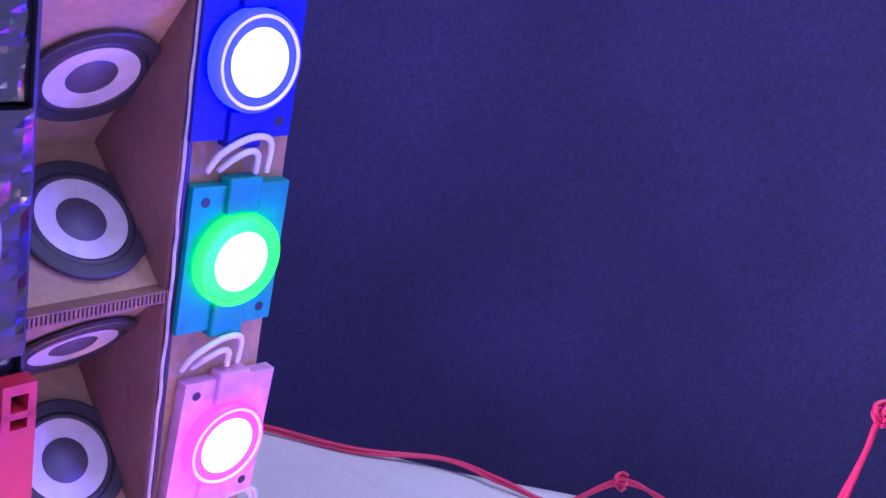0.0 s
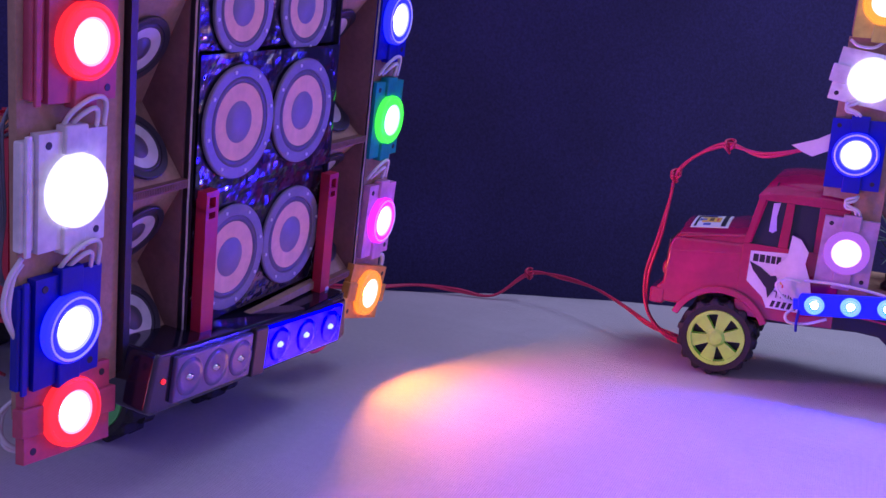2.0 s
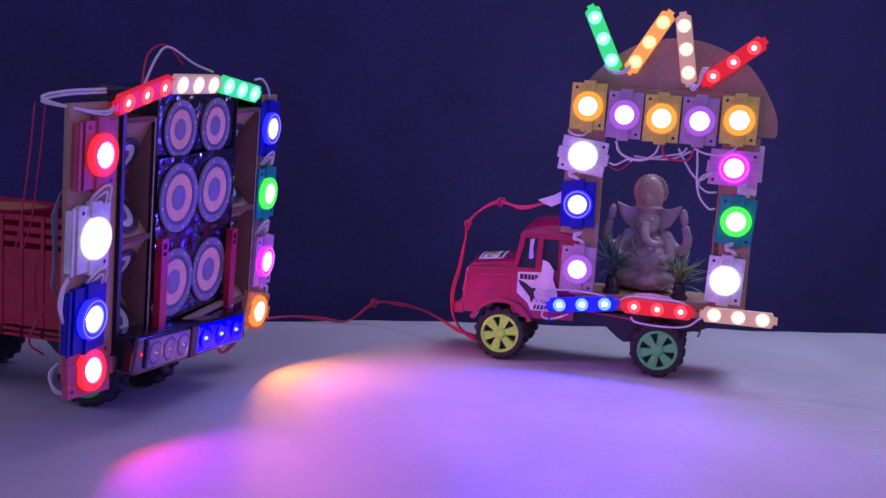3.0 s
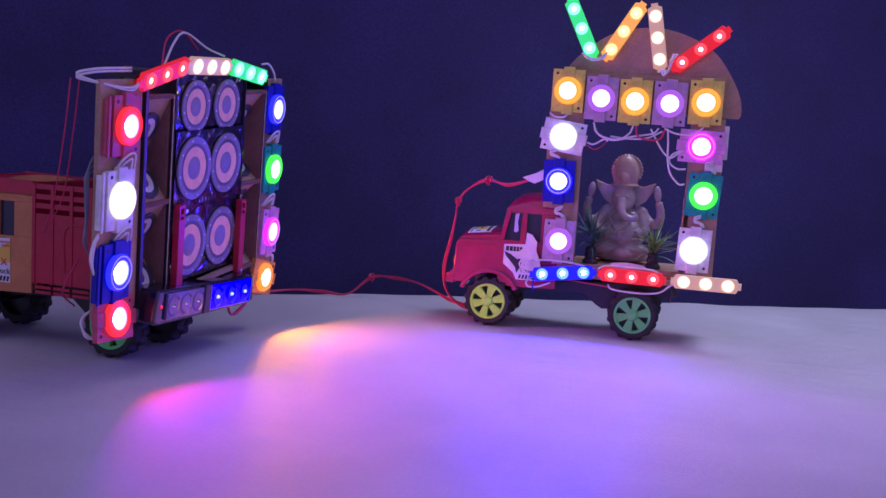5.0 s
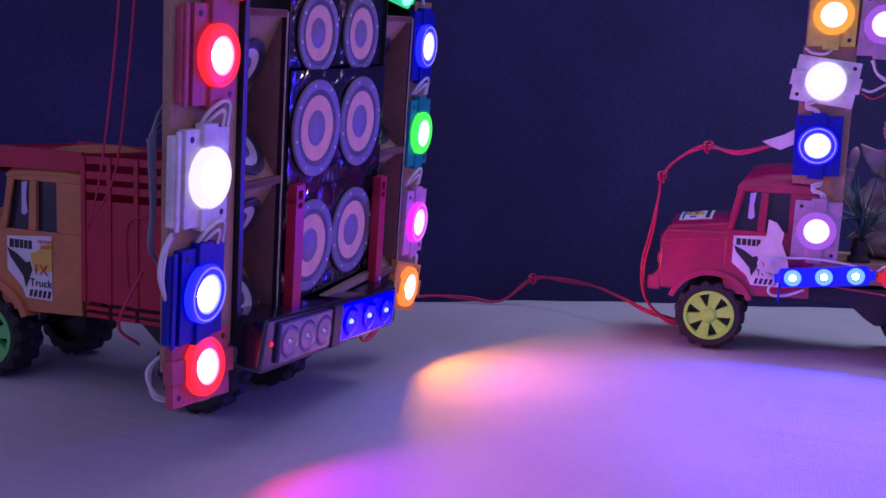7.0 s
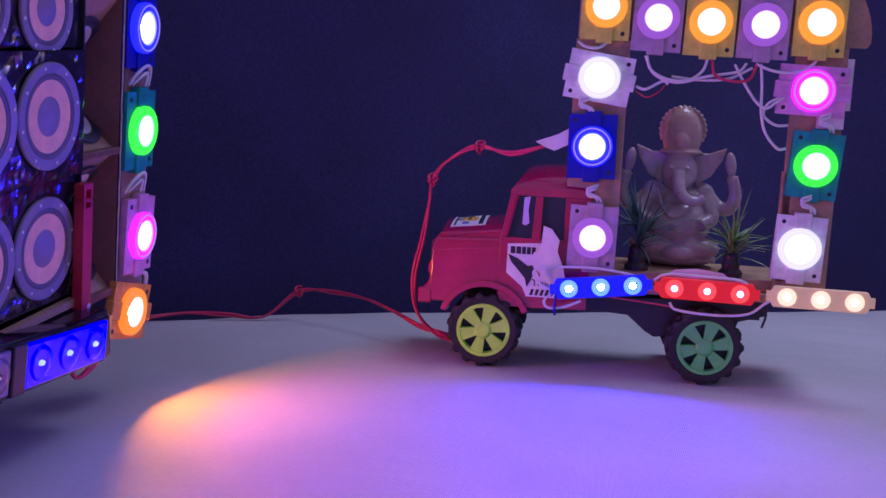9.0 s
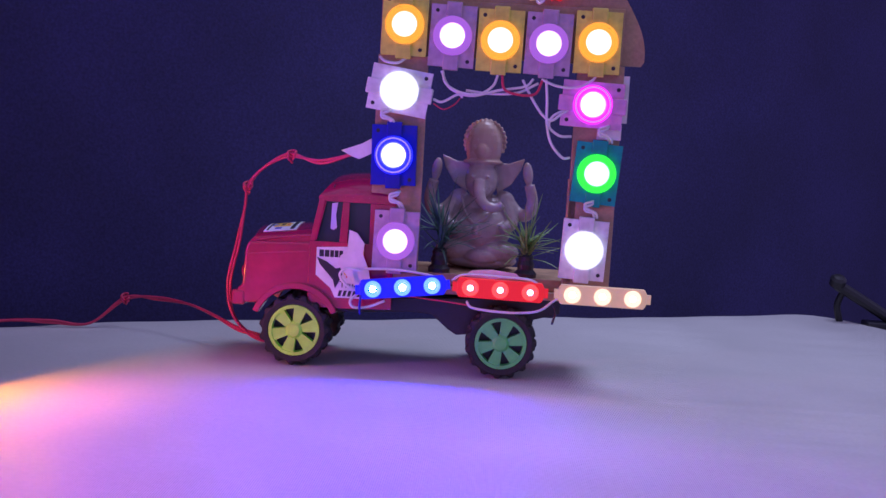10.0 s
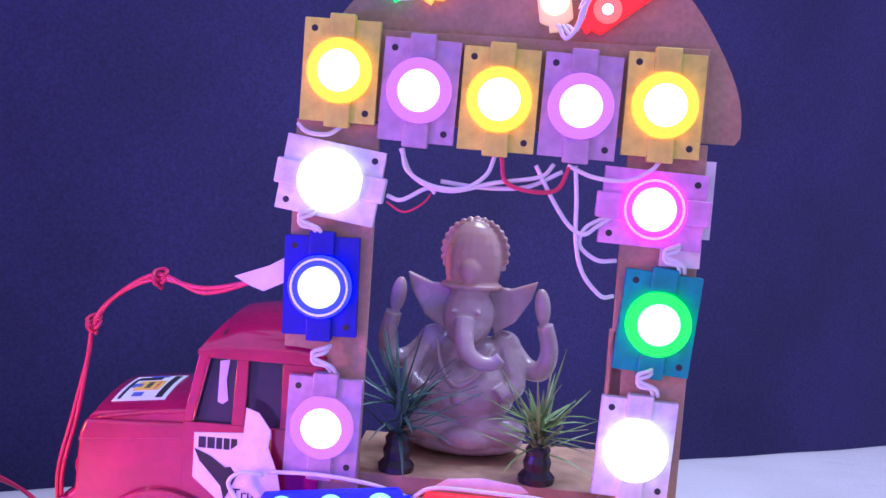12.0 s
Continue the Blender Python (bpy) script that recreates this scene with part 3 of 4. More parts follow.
    for y in (y0 + 0.012, y1 - 0.012):
        part("headlight", lathe([(0.0055, 0), (0.0055, 0.003), (0.004, 0.0042), (0, 0.0046)], 20, m=Matrix.Translation((-0.0405, y, 0.070)) @ pose(0, 0, 0, 0, 0, -90)), body, b, smooth=True)
    return b


def chassis(parent, y0, y1, end=0.205):
    rail = [(0.03, 0.040), (0.03, 0.052), (end, 0.062), (end, 0.050), (min(end, 0.185), 0.044), (min(end, 0.18), 0.030), (0.14, 0.030), (0.125, 0.028), (0.118, 0.032), (0.105, 0.043), (0.09, 0.044)]
    for y in (y0 + 0.020, y1 - 0.026):
        part("chassis_rail", prism(rail, y, y + 0.006), BLACK, parent, bevel=0.0008)
    part("underside", box(0.03, end - 0.005, y0 + 0.022, y1 - 0.022, 0.046, 0.052), BLACK, parent)
    for x in (0, 0.16):
        part("axle", tube([(x, y0 + 0.004, 0.0275), (x, (y0 + y1) / 2, 0.0275), (x, y1 - 0.004, 0.0275)], 0.0022, 10, 2), BLACK, parent)


def door_sticker(parent, y, group_label):
    at = Matrix.Translation((0.0, 0, 0.0190)) @ Matrix.Diagonal((0.88, 1, 0.82, 1))
    s = part("sticker", prism([(0.0165, 0.090), (0.0165, 0.064), (0.030, 0.052), (0.034, 0.0435), (0.058, 0.0435), (0.058, 0.093)], y - 0.0004, y), STICKER, parent, group_label, at=at)
    yy = y - 0.0006
    for x in (0.0190, 0.0238, 0.0286, 0.0326, 0.0366):
        part("print_bar", box(x, x + (0.0040 if x < 0.028 else 0.0032), yy, yy + 0.0003, 0.0815, 0.0880), INK, s)
    part("print_panel", prism([(0.042, 0.065), (0.038, 0.078), (0.044, 0.080), (0.058, 0.090), (0.058, 0.066)], yy, yy + 0.0003), INK_YELLOW, s)
    eagle = [(0.017, 0.081), (0.026, 0.077), (0.034, 0.071), (0.038, 0.072), (0.040, 0.066), (0.037, 0.058), (0.034, 0.052), (0.032, 0.060), (0.027, 0.066), (0.020, 0.074)]
    part("print_shape", prism(eagle, yy - 0.0003, yy), INK, s)
    for i in range(5):
        x = 0.0365 + i * 0.0042
        part("print_stripe", prism([(x, 0.0450), (x + 0.0026, 0.0450), (x + 0.0040, 0.0505), (x + 0.0014, 0.0505)], yy, yy + 0.0003), INK, s)
    lettering("print_word", "Truck", 0.0085, INK, s, Matrix.Translation((0.048, yy - 0.0003, 0.0560)) @ FACE)
    lettering("print_word", "1X", 0.0115, INK_RED, s, Matrix.Translation((0.048, yy - 0.0005, 0.0660)) @ FACE)
    lettering("print_word", "HEAVY", 0.0038, INK_RED, s, Matrix.Translation((0.0515, yy - 0.0005, 0.0880)) @ FACE)
    lettering("print_word", "DUTY", 0.0038, INK_RED, s, Matrix.Translation((0.0530, yy - 0.0005, 0.0840)) @ FACE)
    return s


Y0, Y1 = 0.0, 0.088

# pink flatbed truck with the arch
truck = thing("toy_truck", Matrix.Identity(4), "glossy pink-red plastic toy flatbed truck with lime wheels", "toy truck")
pink_cab = cab(truck, PINK, Y0, Y1)
chassis(truck, Y0, Y1)
for x, rim in ((0, LIME), (0.16, GREEN_RIM)):
    wheel(truck, x, Y0, rim, -1)
    wheel(truck, x, Y1, rim, 1)
door_sticker(truck, Y0 + 0.0025, "torn black and white door sticker")
hood_sticker = part("sticker", hood_patch(-0.030, -0.004, 0.013, 0.049, 0.0002), STICKER, truck, "white printed sticker on the bonnet")
for a, b_, c, d, mt in ((-0.033, -0.0315, 0.023, 0.050, INK), (-0.027, -0.022, 0.025, 0.029, INK_BLUE), (-0.029, -0.016, 0.032, 0.045, INK_YELLOW), (-0.031, -0.026, 0.036, 0.041, INK_BLUE), (-0.024, -0.021, 0.034, 0.043, INK), (-0.019, -0.0175, 0.033, 0.044, INK_RED),
                        (-0.0145, -0.0112, 0.023, 0.054, INK), (-0.032, -0.020, 0.048, 0.052, INK), (-0.027, -0.018, 0.0535, 0.056, INK_BLUE)):
    part("print_bar", hood_patch(a + 0.005, b_ + 0.005, c - 0.008, d - 0.008, 0.0006), mt, hood_sticker)
part("flatbed", box(0.076, 0.236, Y0 + 0.006, Y1 - 0.004, 0.062, 0.068), CARD, truck, "brown cardboard load bed", bevel=0.0006)
part("tail_hook", tube([(0.196, 0.001, 0.062), (0.200, -0.001, 0.055), (0.198, -0.001, 0.045)], 0.0009), BLACK, truck)
mesh_thing("wooden_board", box(0.085, 0.215, 0.012, 0.084, 0.0682, 0.0775), WOOD, "brown wooden board lying on the flatbed", "board", bevel=0.0008)
mesh_thing("wood_stick", box(0.2035, 0.2105, 0.004, 0.010, 0.0685, 0.156), WOOD, "thin pale wooden stick propping the arch", "stick", bevel=0.0006, m=pose(0, 0, 0, 0, 0, 0))

# arch of cardboard
arch = thing("cardboard_arch", Matrix.Identity(4), "brown cardboard arch standing on the toy flatbed", "arch")
AY = 0.004
part("post", box(0.0545, 0.0925, AY, AY + 0.004, 0.0685, 0.242), CARD, arch, bevel=0.0005)
part("post", box(0.2045, 0.2395, AY, AY + 0.004, 0.0685, 0.242), CARD, arch, bevel=0.0005)
part("crossbeam", box(0.0555, 0.2370, AY + 0.0005, AY + 0.0045, 0.243, 0.284), CARD, arch, bevel=0.0005)
half = [(0.156 + 0.098 * math.cos(a) + 0.0009 * math.sin(9 * a), 0.243 + 0.091 * math.sin(a)) for a in [radians(2 + 176 * i / 48) for i in range(49)]]
half = [(0.252, 0.243)] + half + [(0.060, 0.243)]
part("crown_board", prism(half, AY + 0.005, AY + 0.009), CARD, arch, "half-round cardboard crown")
part("backing_strip", box(0.2385, 0.244, AY + 0.001, AY + 0.005, 0.200, 0.235), PAPER_TAPE, arch)

G = "lamp modules on the arch"
spec = [
    (0.0737, 0.2640, -0.5, "yellow"), (0.1098, 0.2574, -1.5, "lavender"), (0.1455, 0.2558, -0.8, "yellow"), (0.1815, 0.2552, -1.2, "lavender"), (0.2180, 0.2580, -0.3, "yellow"),
    (0.0722, 0.2150, 82, "white"), (0.0705, 0.1665, 1, "blue"), (0.0752, 0.1015, -1, "lavender"),
    (0.2171, 0.2123, 88, "magenta"), (0.2235, 0.1613, -4, "green"), (0.2183, 0.1032, -2, "white"),
]
for x, z, tilt, hue in spec:
    led_module(Matrix.Translation((x, AY - 0.0002, z)) @ pose(0, 0, 0, 0, -tilt, 0), hue, "square %s lamp module glued to the cardboard arch" % hue, G)
GB = "lamp bars on the arch"
for p, q, y, hue, where in (
    ((0.0693, 0.359), (0.0966, 0.302), 0.0, "green", "rising from the arch crown"),
    ((0.110, 0.300), (0.145, 0.3576), 0.0, "yellow", "rising from the arch crown"),
    ((0.157, 0.3576), (0.169, 0.289), 0.0, "warm", "rising from the arch crown"),
    ((0.180, 0.2905), (0.236, 0.335), 0.0, "red", "rising from the arch crown"),
    ((0.053, 0.0640), (0.1136, 0.0714), -0.008, "blue", "along the side of the flatbed"),
    ((0.125, 0.0708), (0.189, 0.0698), -0.008, "red", "along the side of the flatbed"),
    ((0.202, 0.0702), (0.265, 0.0698), -0.008, "warm", "along the side of the flatbed"),
):
    a = math.degrees(math.atan2(q[1] - p[1], q[0] - p[0]))
    led_bar(Matrix.Translation(((p[0] + q[0]) / 2, y if y else AY + 0.0047, (p[1] + q[1]) / 2)) @ pose(0, 0, 0, 0, -a, 0), hue, "%s three-lamp bar %s" % (hue, where), GB)


def gild(m, low, high, colour):
    nt = m.node_tree
    b = nt.nodes["Principled BSDF"]
    co, xyz, band, mix = (nt.nodes.new(n) for n in ("ShaderNodeTexCoord", "ShaderNodeSeparateXYZ", "ShaderNodeMapRange", "ShaderNodeMix"))
    mix.data_type = "RGBA"
    wob, add = nt.nodes.new("ShaderNodeTexNoise"), nt.nodes.new("ShaderNodeMath")
    wob.inputs["Scale"].default_value = 140
    add.operation, add.inputs[1].default_value = "MULTIPLY_ADD", 0.010
    nt.links.new(co.outputs["Object"], xyz.inputs[0])
    nt.links.new(co.outputs["Object"], wob.inputs["Vector"])
    nt.links.new(wob.outputs["Fac"], add.inputs[0])
    nt.links.new(xyz.outputs["Z"], add.inputs[2])
    band.inputs["From Min"].default_value, band.inputs["From Max"].default_value = low, high
    nt.links.new(add.outputs[0], band.inputs["Value"])
    old = b.inputs["Base Color"].links[0].from_socket
    nt.links.new(band.outputs[0], mix.inputs["Factor"])
    nt.links.new(old, mix.inputs["A"])
    mix.inputs["B"].default_value = (*colour, 1)
    nt.links.new(mix.outputs["Result"], b.inputs["Base Color"])


gild(STONE, 0.086, 0.089, (0.46, 0.30, 0.24))


# statue: one plain mesh of rounded forms
def blob(bm, x, y, z, rx, ry, rz, rot=0, yaw=0):
    r = bmesh.ops.create_uvsphere(bm, u_segments=20, v_segments=12, radius=1)
    bmesh.ops.transform(bm, verts=r["verts"], matrix=pose(x, y, z, 0, rot, yaw) @ Matrix.Diagonal((rx, ry, rz, 1)))


bm = bmesh.new()
for x, y, z, rx, ry, rz in (
    (0, 0, 0.006, 0.031, 0.021, 0.0075), (-0.015, -0.010, 0.014, 0.018, 0.011, 0.009), (0.015, -0.010, 0.014, 0.018, 0.011, 0.009), (0.004, -0.017, 0.010, 0.014, 0.007, 0.006),
    (0, -0.003, 0.030, 0.0255, 0.017, 0.019), (0, 0.002, 0.046, 0.0215, 0.013, 0.013), (-0.018, 0.003, 0.052, 0.0085, 0.008, 0.009), (0.018, 0.003, 0.052, 0.0085, 0.008, 0.009),
    (0, -0.006, 0.069, 0.0130, 0.011, 0.0155), (0, -0.010, 0.064, 0.0095, 0.009, 0.010), (0, -0.002, 0.094, 0.0142, 0.0115, 0.021), (0, -0.003, 0.083, 0.0156, 0.0125, 0.0032),
    (0, -0.010, 0.091, 0.006, 0.006, 0.007), (0, 0.003, 0.099, 0.0160, 0.004, 0.0165), (0.000, -0.019, 0.030, 0.004, 0.003, 0.004),
):
    blob(bm, x, y, z, rx, ry, rz)
for k in range(19):
    a = radians(-25 + 230 * k / 18)
    blob(bm, 0.0160 * math.cos(a), 0.002, 0.099 + 0.0165 * math.sin(a), 0.0016, 0.0017, 0.0016)
for s in (-1, 1):
    prism([(s * 0.010, 0.083), (s * 0.020, 0.0825), (s * 0.0325, 0.0872), (s * 0.0300, 0.078), (s * 0.0225, 0.066), (s * 0.012, 0.059)], -0.002, 0.0025, bm)
    tube([(s * 0.019, 0.004, 0.054), (s * 0.029, 0.001, 0.044), (s * 0.0375, -0.003, 0.044), (s * 0.0405, -0.004, 0.054), (s * 0.0375, -0.005, 0.067)], 0.0058, 12, 6, bm, 0.72)
    blob(bm, s * 0.0358, -0.005, 0.0755, 0.0040, 0.0040, 0.0092, s * -8)
    tube([(s * 0.020, 0.000, 0.050), (s * 0.0255, -0.009, 0.037), (s * 0.018, -0.016, 0.031)], 0.0060, 12, 6, bm, 0.8)
    blob(bm, s * 0.0062, -0.0165, 0.0715, 0.0016, 0.0012, 0.0011)
tube([(0, -0.0165, 0.068), (0.0005, -0.0205, 0.060), (0.003, -0.0230, 0.0530), (0.009, -0.0230, 0.0490), (0.0155, -0.0220, 0.0490), (0.0190, -0.0215, 0.0520)], 0.0052, 12, 8, bm, 0.6)
tube([(-0.014, -0.010, 0.056), (-0.010, -0.0165, 0.044), (-0.002, -0.0195, 0.036), (0.008, -0.0185, 0.042), (0.014, -0.011, 0.054)], 0.0013, 8, 6, bm)
statue = mesh_thing("statue", bm, STONE, "glazed pale pink seated figurine with tall crown", "statue", smooth=True, m=Matrix.Translation((0.1380, 0.062, 0.0785)) @ pose(0, 0, 0, 0, 0, -6) @ Matrix.Scale(1.04, 4))
rm = statue.modifiers.new("one_skin", "REMESH")
rm.mode, rm.voxel_size, rm.use_smooth_shade = "VOXEL", 0.0007, True
sm = statue.modifiers.new("soften", "SMOOTH")
sm.iterations, sm.factor = 2, 0.5


def plant(x, y, z, seed, label, leaf, tall):
    rng = random.Random(seed)
    t = thing("artificial_plant", Matrix.Translation((x, y, z)), label, "plant", "small plants by the statue")
    part("pot", lathe([(0.0, 0.0), (0.0085, 0.0), (0.0088, 0.003), (0.0062, 0.006), (0.0068, 0.010), (0.0056, 0.013), (0.0060, 0.016), (0.0040, 0.019), (0.0, 0.019)], 16, m=pose(0, 0, 0, -90)), BLACK, t)
    bm = bmesh.new()
    for i in range(58):
        a, lift, ln = rng.uniform(0, 2 * math.pi), rng.uniform(0.1, 1.35), rng.uniform(0.022, 0.042) * tall
        h0 = rng.uniform(0.012, 0.030) * tall
        d = Vector((math.cos(a) * math.cos(lift), math.sin(a) * math.cos(lift), math.sin(lift)))
        side = Vector((-math.sin(a), math.cos(a), 0)) * rng.uniform(0.0007, 0.0015)
        p0, droop = Vector((0, 0, h0)), rng.uniform(-0.3, 0.9)
        pts = [p0 + d * ln * k / 4 + Vector((0, 0, -droop * ln * (k / 4) ** 2 * 0.5)) for k in range(5)]
        prev = None
        for k, q in enumerate(pts):
            w = side * (1, 1.1, 0.9, 0.6, 0.1)[k]
            cur = (bm.verts.new(q - w), bm.verts.new(q + Vector((0, 0, 0.0004))), bm.verts.new(q + w))
            if prev:
                bm.faces.new((prev[0], prev[1], cur[1], cur[0]))
                bm.faces.new((prev[1], prev[2], cur[2], cur[1]))
            prev = cur
    part("leaves", bm, leaf, t, "thin pointed green plastic leaves")
    part("stem", tube([(0, 0, 0.012), (0.001, 0, 0.018), (0, 0.001, 0.034 * tall)], 0.0018), leaf, t)


plant(0.1085, 0.020, 0.0775, 4, "dark spiky artificial plant in a black pot", LEAF, 1.15)
plant(0.1760, 0.020, 0.0775, 9, "yellow-green spiky artificial plant in a black pot", LEAF_LIGHT, 0.95)

# torn paper tape on the door and at the post
bm = prism([(0.040, 0.108), (0.046, 0.106), (0.052, 0.098), (0.051, 0.090), (0.056, 0.078), (0.058, 0.068), (0.048, 0.063), (0.040, 0.072), (0.032, 0.082), (0.034, 0.088), (0.039, 0.092)], -0.0035, -0.0028)
mesh_thing("paper_tape", bm, PAPER_TAPE, "torn white paper tape stuck on the cab door", "tape")
bm = prism([(0.030, 0.168), (0.046, 0.174), (0.056, 0.180), (0.056, 0.168), (0.044, 0.162), (0.038, 0.164)], 0.001, 0.0016)
mesh_thing("paper_tape", bm, PAPER_TAPE, "torn white paper tape holding the red wire to the arch", "tape")

# ---- speaker truck ----
truck2 = thing("toy_truck", Matrix.Translation((-0.424, -0.319, 0)) @ pose(0, 0, 0, 0, 0, -3.5), "toy lorry with orange cab and red slatted body", "toy truck")
cab(truck2, ORANGE, Y0, Y1)
chassis(truck2, Y0, Y1, 0.176)
for x in (0, 0.16):
    wheel(truck2, x, Y0, GREEN_RIM, -1)
    wheel(truck2, x, Y1, GREEN_RIM, 1)
door_sticker(truck2, Y0 + 0.0025, "white door sticker with black print")
visor = [(-0.004, 0.131), (-0.005, 0.150), (0.076, 0.148), (0.076, 0.1365), (0.008, 0.1360), (0.003, 0.131)]
part("visor", prism(visor, Y0 + 0.001, Y0 + 0.0035), RED, truck2, "red visor over the cab")
part("visor", prism(visor, Y1 - 0.0035, Y1 - 0.001), RED, truck2)
part("visor_front", box(-0.0045, -0.002, Y0 + 0.002, Y1 - 0.002, 0.132, 0.1485), RED, truck2)
part("visor_top", box(-0.002, 0.076, Y0 + 0.003, Y1 - 0.003, 0.1450, 0.1470), RED, truck2)
for ya, yb in ((Y0, Y0 + 0.003), (Y1 - 0.003, Y1)):
    side = part("body_side", box(0.077, 0.157, ya, yb, 0.058, 0.120), RED, truck2, bevel=0.0005)
    for z in (0.127, 0.135, 0.144):
        part("rail", box(0.077, 0.157, ya, yb, z - 0.0022, z + 0.0022), RED, side)
    for x in (0.0785, 0.098, 0.118, 0.138, 0.1555):
        part("rail_post", box(x - 0.0016, x + 0.0016, ya - 0.0008, yb + 0.0008, 0.058, 0.146), RED, side)
    for x in (0.080, 0.100, 0.120):
        for z in (0.050, 0.0545):
            part("slot_bar", box(x, x + 0.017, ya, yb, z - 0.0012, z + 0.0012), RED, side)
    part("pressed_frame", tube([(0.112, ya if ya < 0.04 else yb, 0.070), (0.112, ya if ya < 0.04 else yb, 0.108), (0.135, ya if ya < 0.04 else yb, 0.112), (0.152, ya if ya < 0.04 else yb, 0.108)], 0.0010, 6, 4), RED, side)
part("body_front", box(0.077, 0.080, Y0 + 0.003, Y1 - 0.003, 0.056, 0.146), RED, truck2)
part("body_floor", box(0.077, 0.157, Y0 + 0.003, Y1 - 0.003, 0.060, 0.064), RED, truck2)

# frame of the speaker wall: x to its right-hand side, y to its back, z up along it
PX, PY, PZ = Vector((0.03912, 0.99612, 0.07885)), Vector((-0.99698, 0.03361, 0.07006)), Vector((0.06714, -0.08135, 0.99442))
WALL = Matrix((PX, PY, PZ)).transposed().to_4x4()
WALL.translation = Vector((-0.2102, -0.2718, 0.0073))


def on_wall(x, y, z, turn=0.0, tip=0.0):
    return WALL @ Matrix.Translation((x, y, z)) @ pose(0, 0, 0, tip, -turn, 0)


wall = thing("speaker_wall", WALL, "tall cardboard speaker wall wrapped in black plastic behind the lorry", "speaker wall")


def foil_box(x0, x1, y0, y1, z0, z1, seed):
    """A wrapped box: its front is crumpled film."""
    bm = bmesh.new()
    nx, nz = 46, 30
    g = [[bm.verts.new((x0 + (x1 - x0) * i / nx, y0 + (0 if i in (0, nx) or k in (0, nz) else 0.0009 * noise.noise((i * 0.17 + seed * 7, k * 0.27, seed)) - 0.0005 * abs(noise.noise((i * 0.9, k * 0.35 + seed, 3)))),
                        z0 + (z1 - z0) * k / nz)) for k in range(nz + 1)] for i in range(nx + 1)]
    for i in range(nx):
        for k in range(nz):
            bm.faces.new((g[i][k], g[i + 1][k], g[i + 1][k + 1], g[i][k + 1]))
    box(x0, x1, y0 + 0.0012, y1, z0, z1, bm)
    return bm


def speaker(parent, x, y, z, r, cone, m=None):
    at = Matrix.Translation((x, y, z)) if m is None else m
    big = cone is SPEAKER_CONE
    rim_mat, edge_mat, cap_mat = (SPEAKER_RIM, SPEAKER_EDGE, SPEAKER_CAP) if big else (BAY_RIM, BAY_RIM, BAY_CAP)
    rim = part("speaker", lathe([(r, 0.0), (r, 0.0012), (r * 0.97, 0.0016), (r * 0.80, 0.0014), (r * 0.78, 0.0006)], 44), rim_mat, parent, "round printed loudspeaker", at=at)
    part("surround", lathe([(r * 0.80, 0.0006), (r * 0.75, 0.0016), (r * 0.69, 0.0012), (r * 0.67, 0.0006)], 40), edge_mat, rim, smooth=True)
    part("cone", lathe([(r * 0.68, 0.0010), (r * 0.36, 0.0004)], 40), cone, rim, smooth=True)
    part("dust_cap", lathe([(r * 0.37, 0.0005), (r * 0.30, 0.0012), (r * 0.15, 0.0018), (0, 0.0020)], 32), cap_mat, rim, smooth=True)
    if big:
        for i in range(8):
            a = 2 * math.pi * (i + 0.3) / 8
            part("bolt", lathe([(0.0009, 0.0012), (0.0009, 0.0019), (0, 0.0021)], 8, m=Matrix.Translation((r * 0.90 * math.cos(a), 0, r * 0.90 * math.sin(a)))), SPEAKER_PALE, rim)
    return rim


for k, (z0, z1, r, zs, xs) in enumerate(((0.066, 0.1315, 0.0268, 0.0968, (-0.0240, 0.0290)), (0.1325, 0.197, 0.0268, 0.1650, (-0.0278, 0.0258)), (0.198, 0.246, 0.0222, 0.2165, (-0.0242, 0.0280)))):
    b = thing("speaker_box", WALL, "speaker box wrapped in glossy black film with two loudspeakers", "speaker box", "stacked speaker boxes")
    part("wrapped_box", foil_box(-0.056, 0.060, 0.0015 - 0.0035 * (k == 1), 0.050, z0, z1, k + 1), FOIL, b)
    for x in xs:
        speaker(b, x, 0.0008 - 0.0035 * (k == 1), zs, r, SPEAKER_CONE)
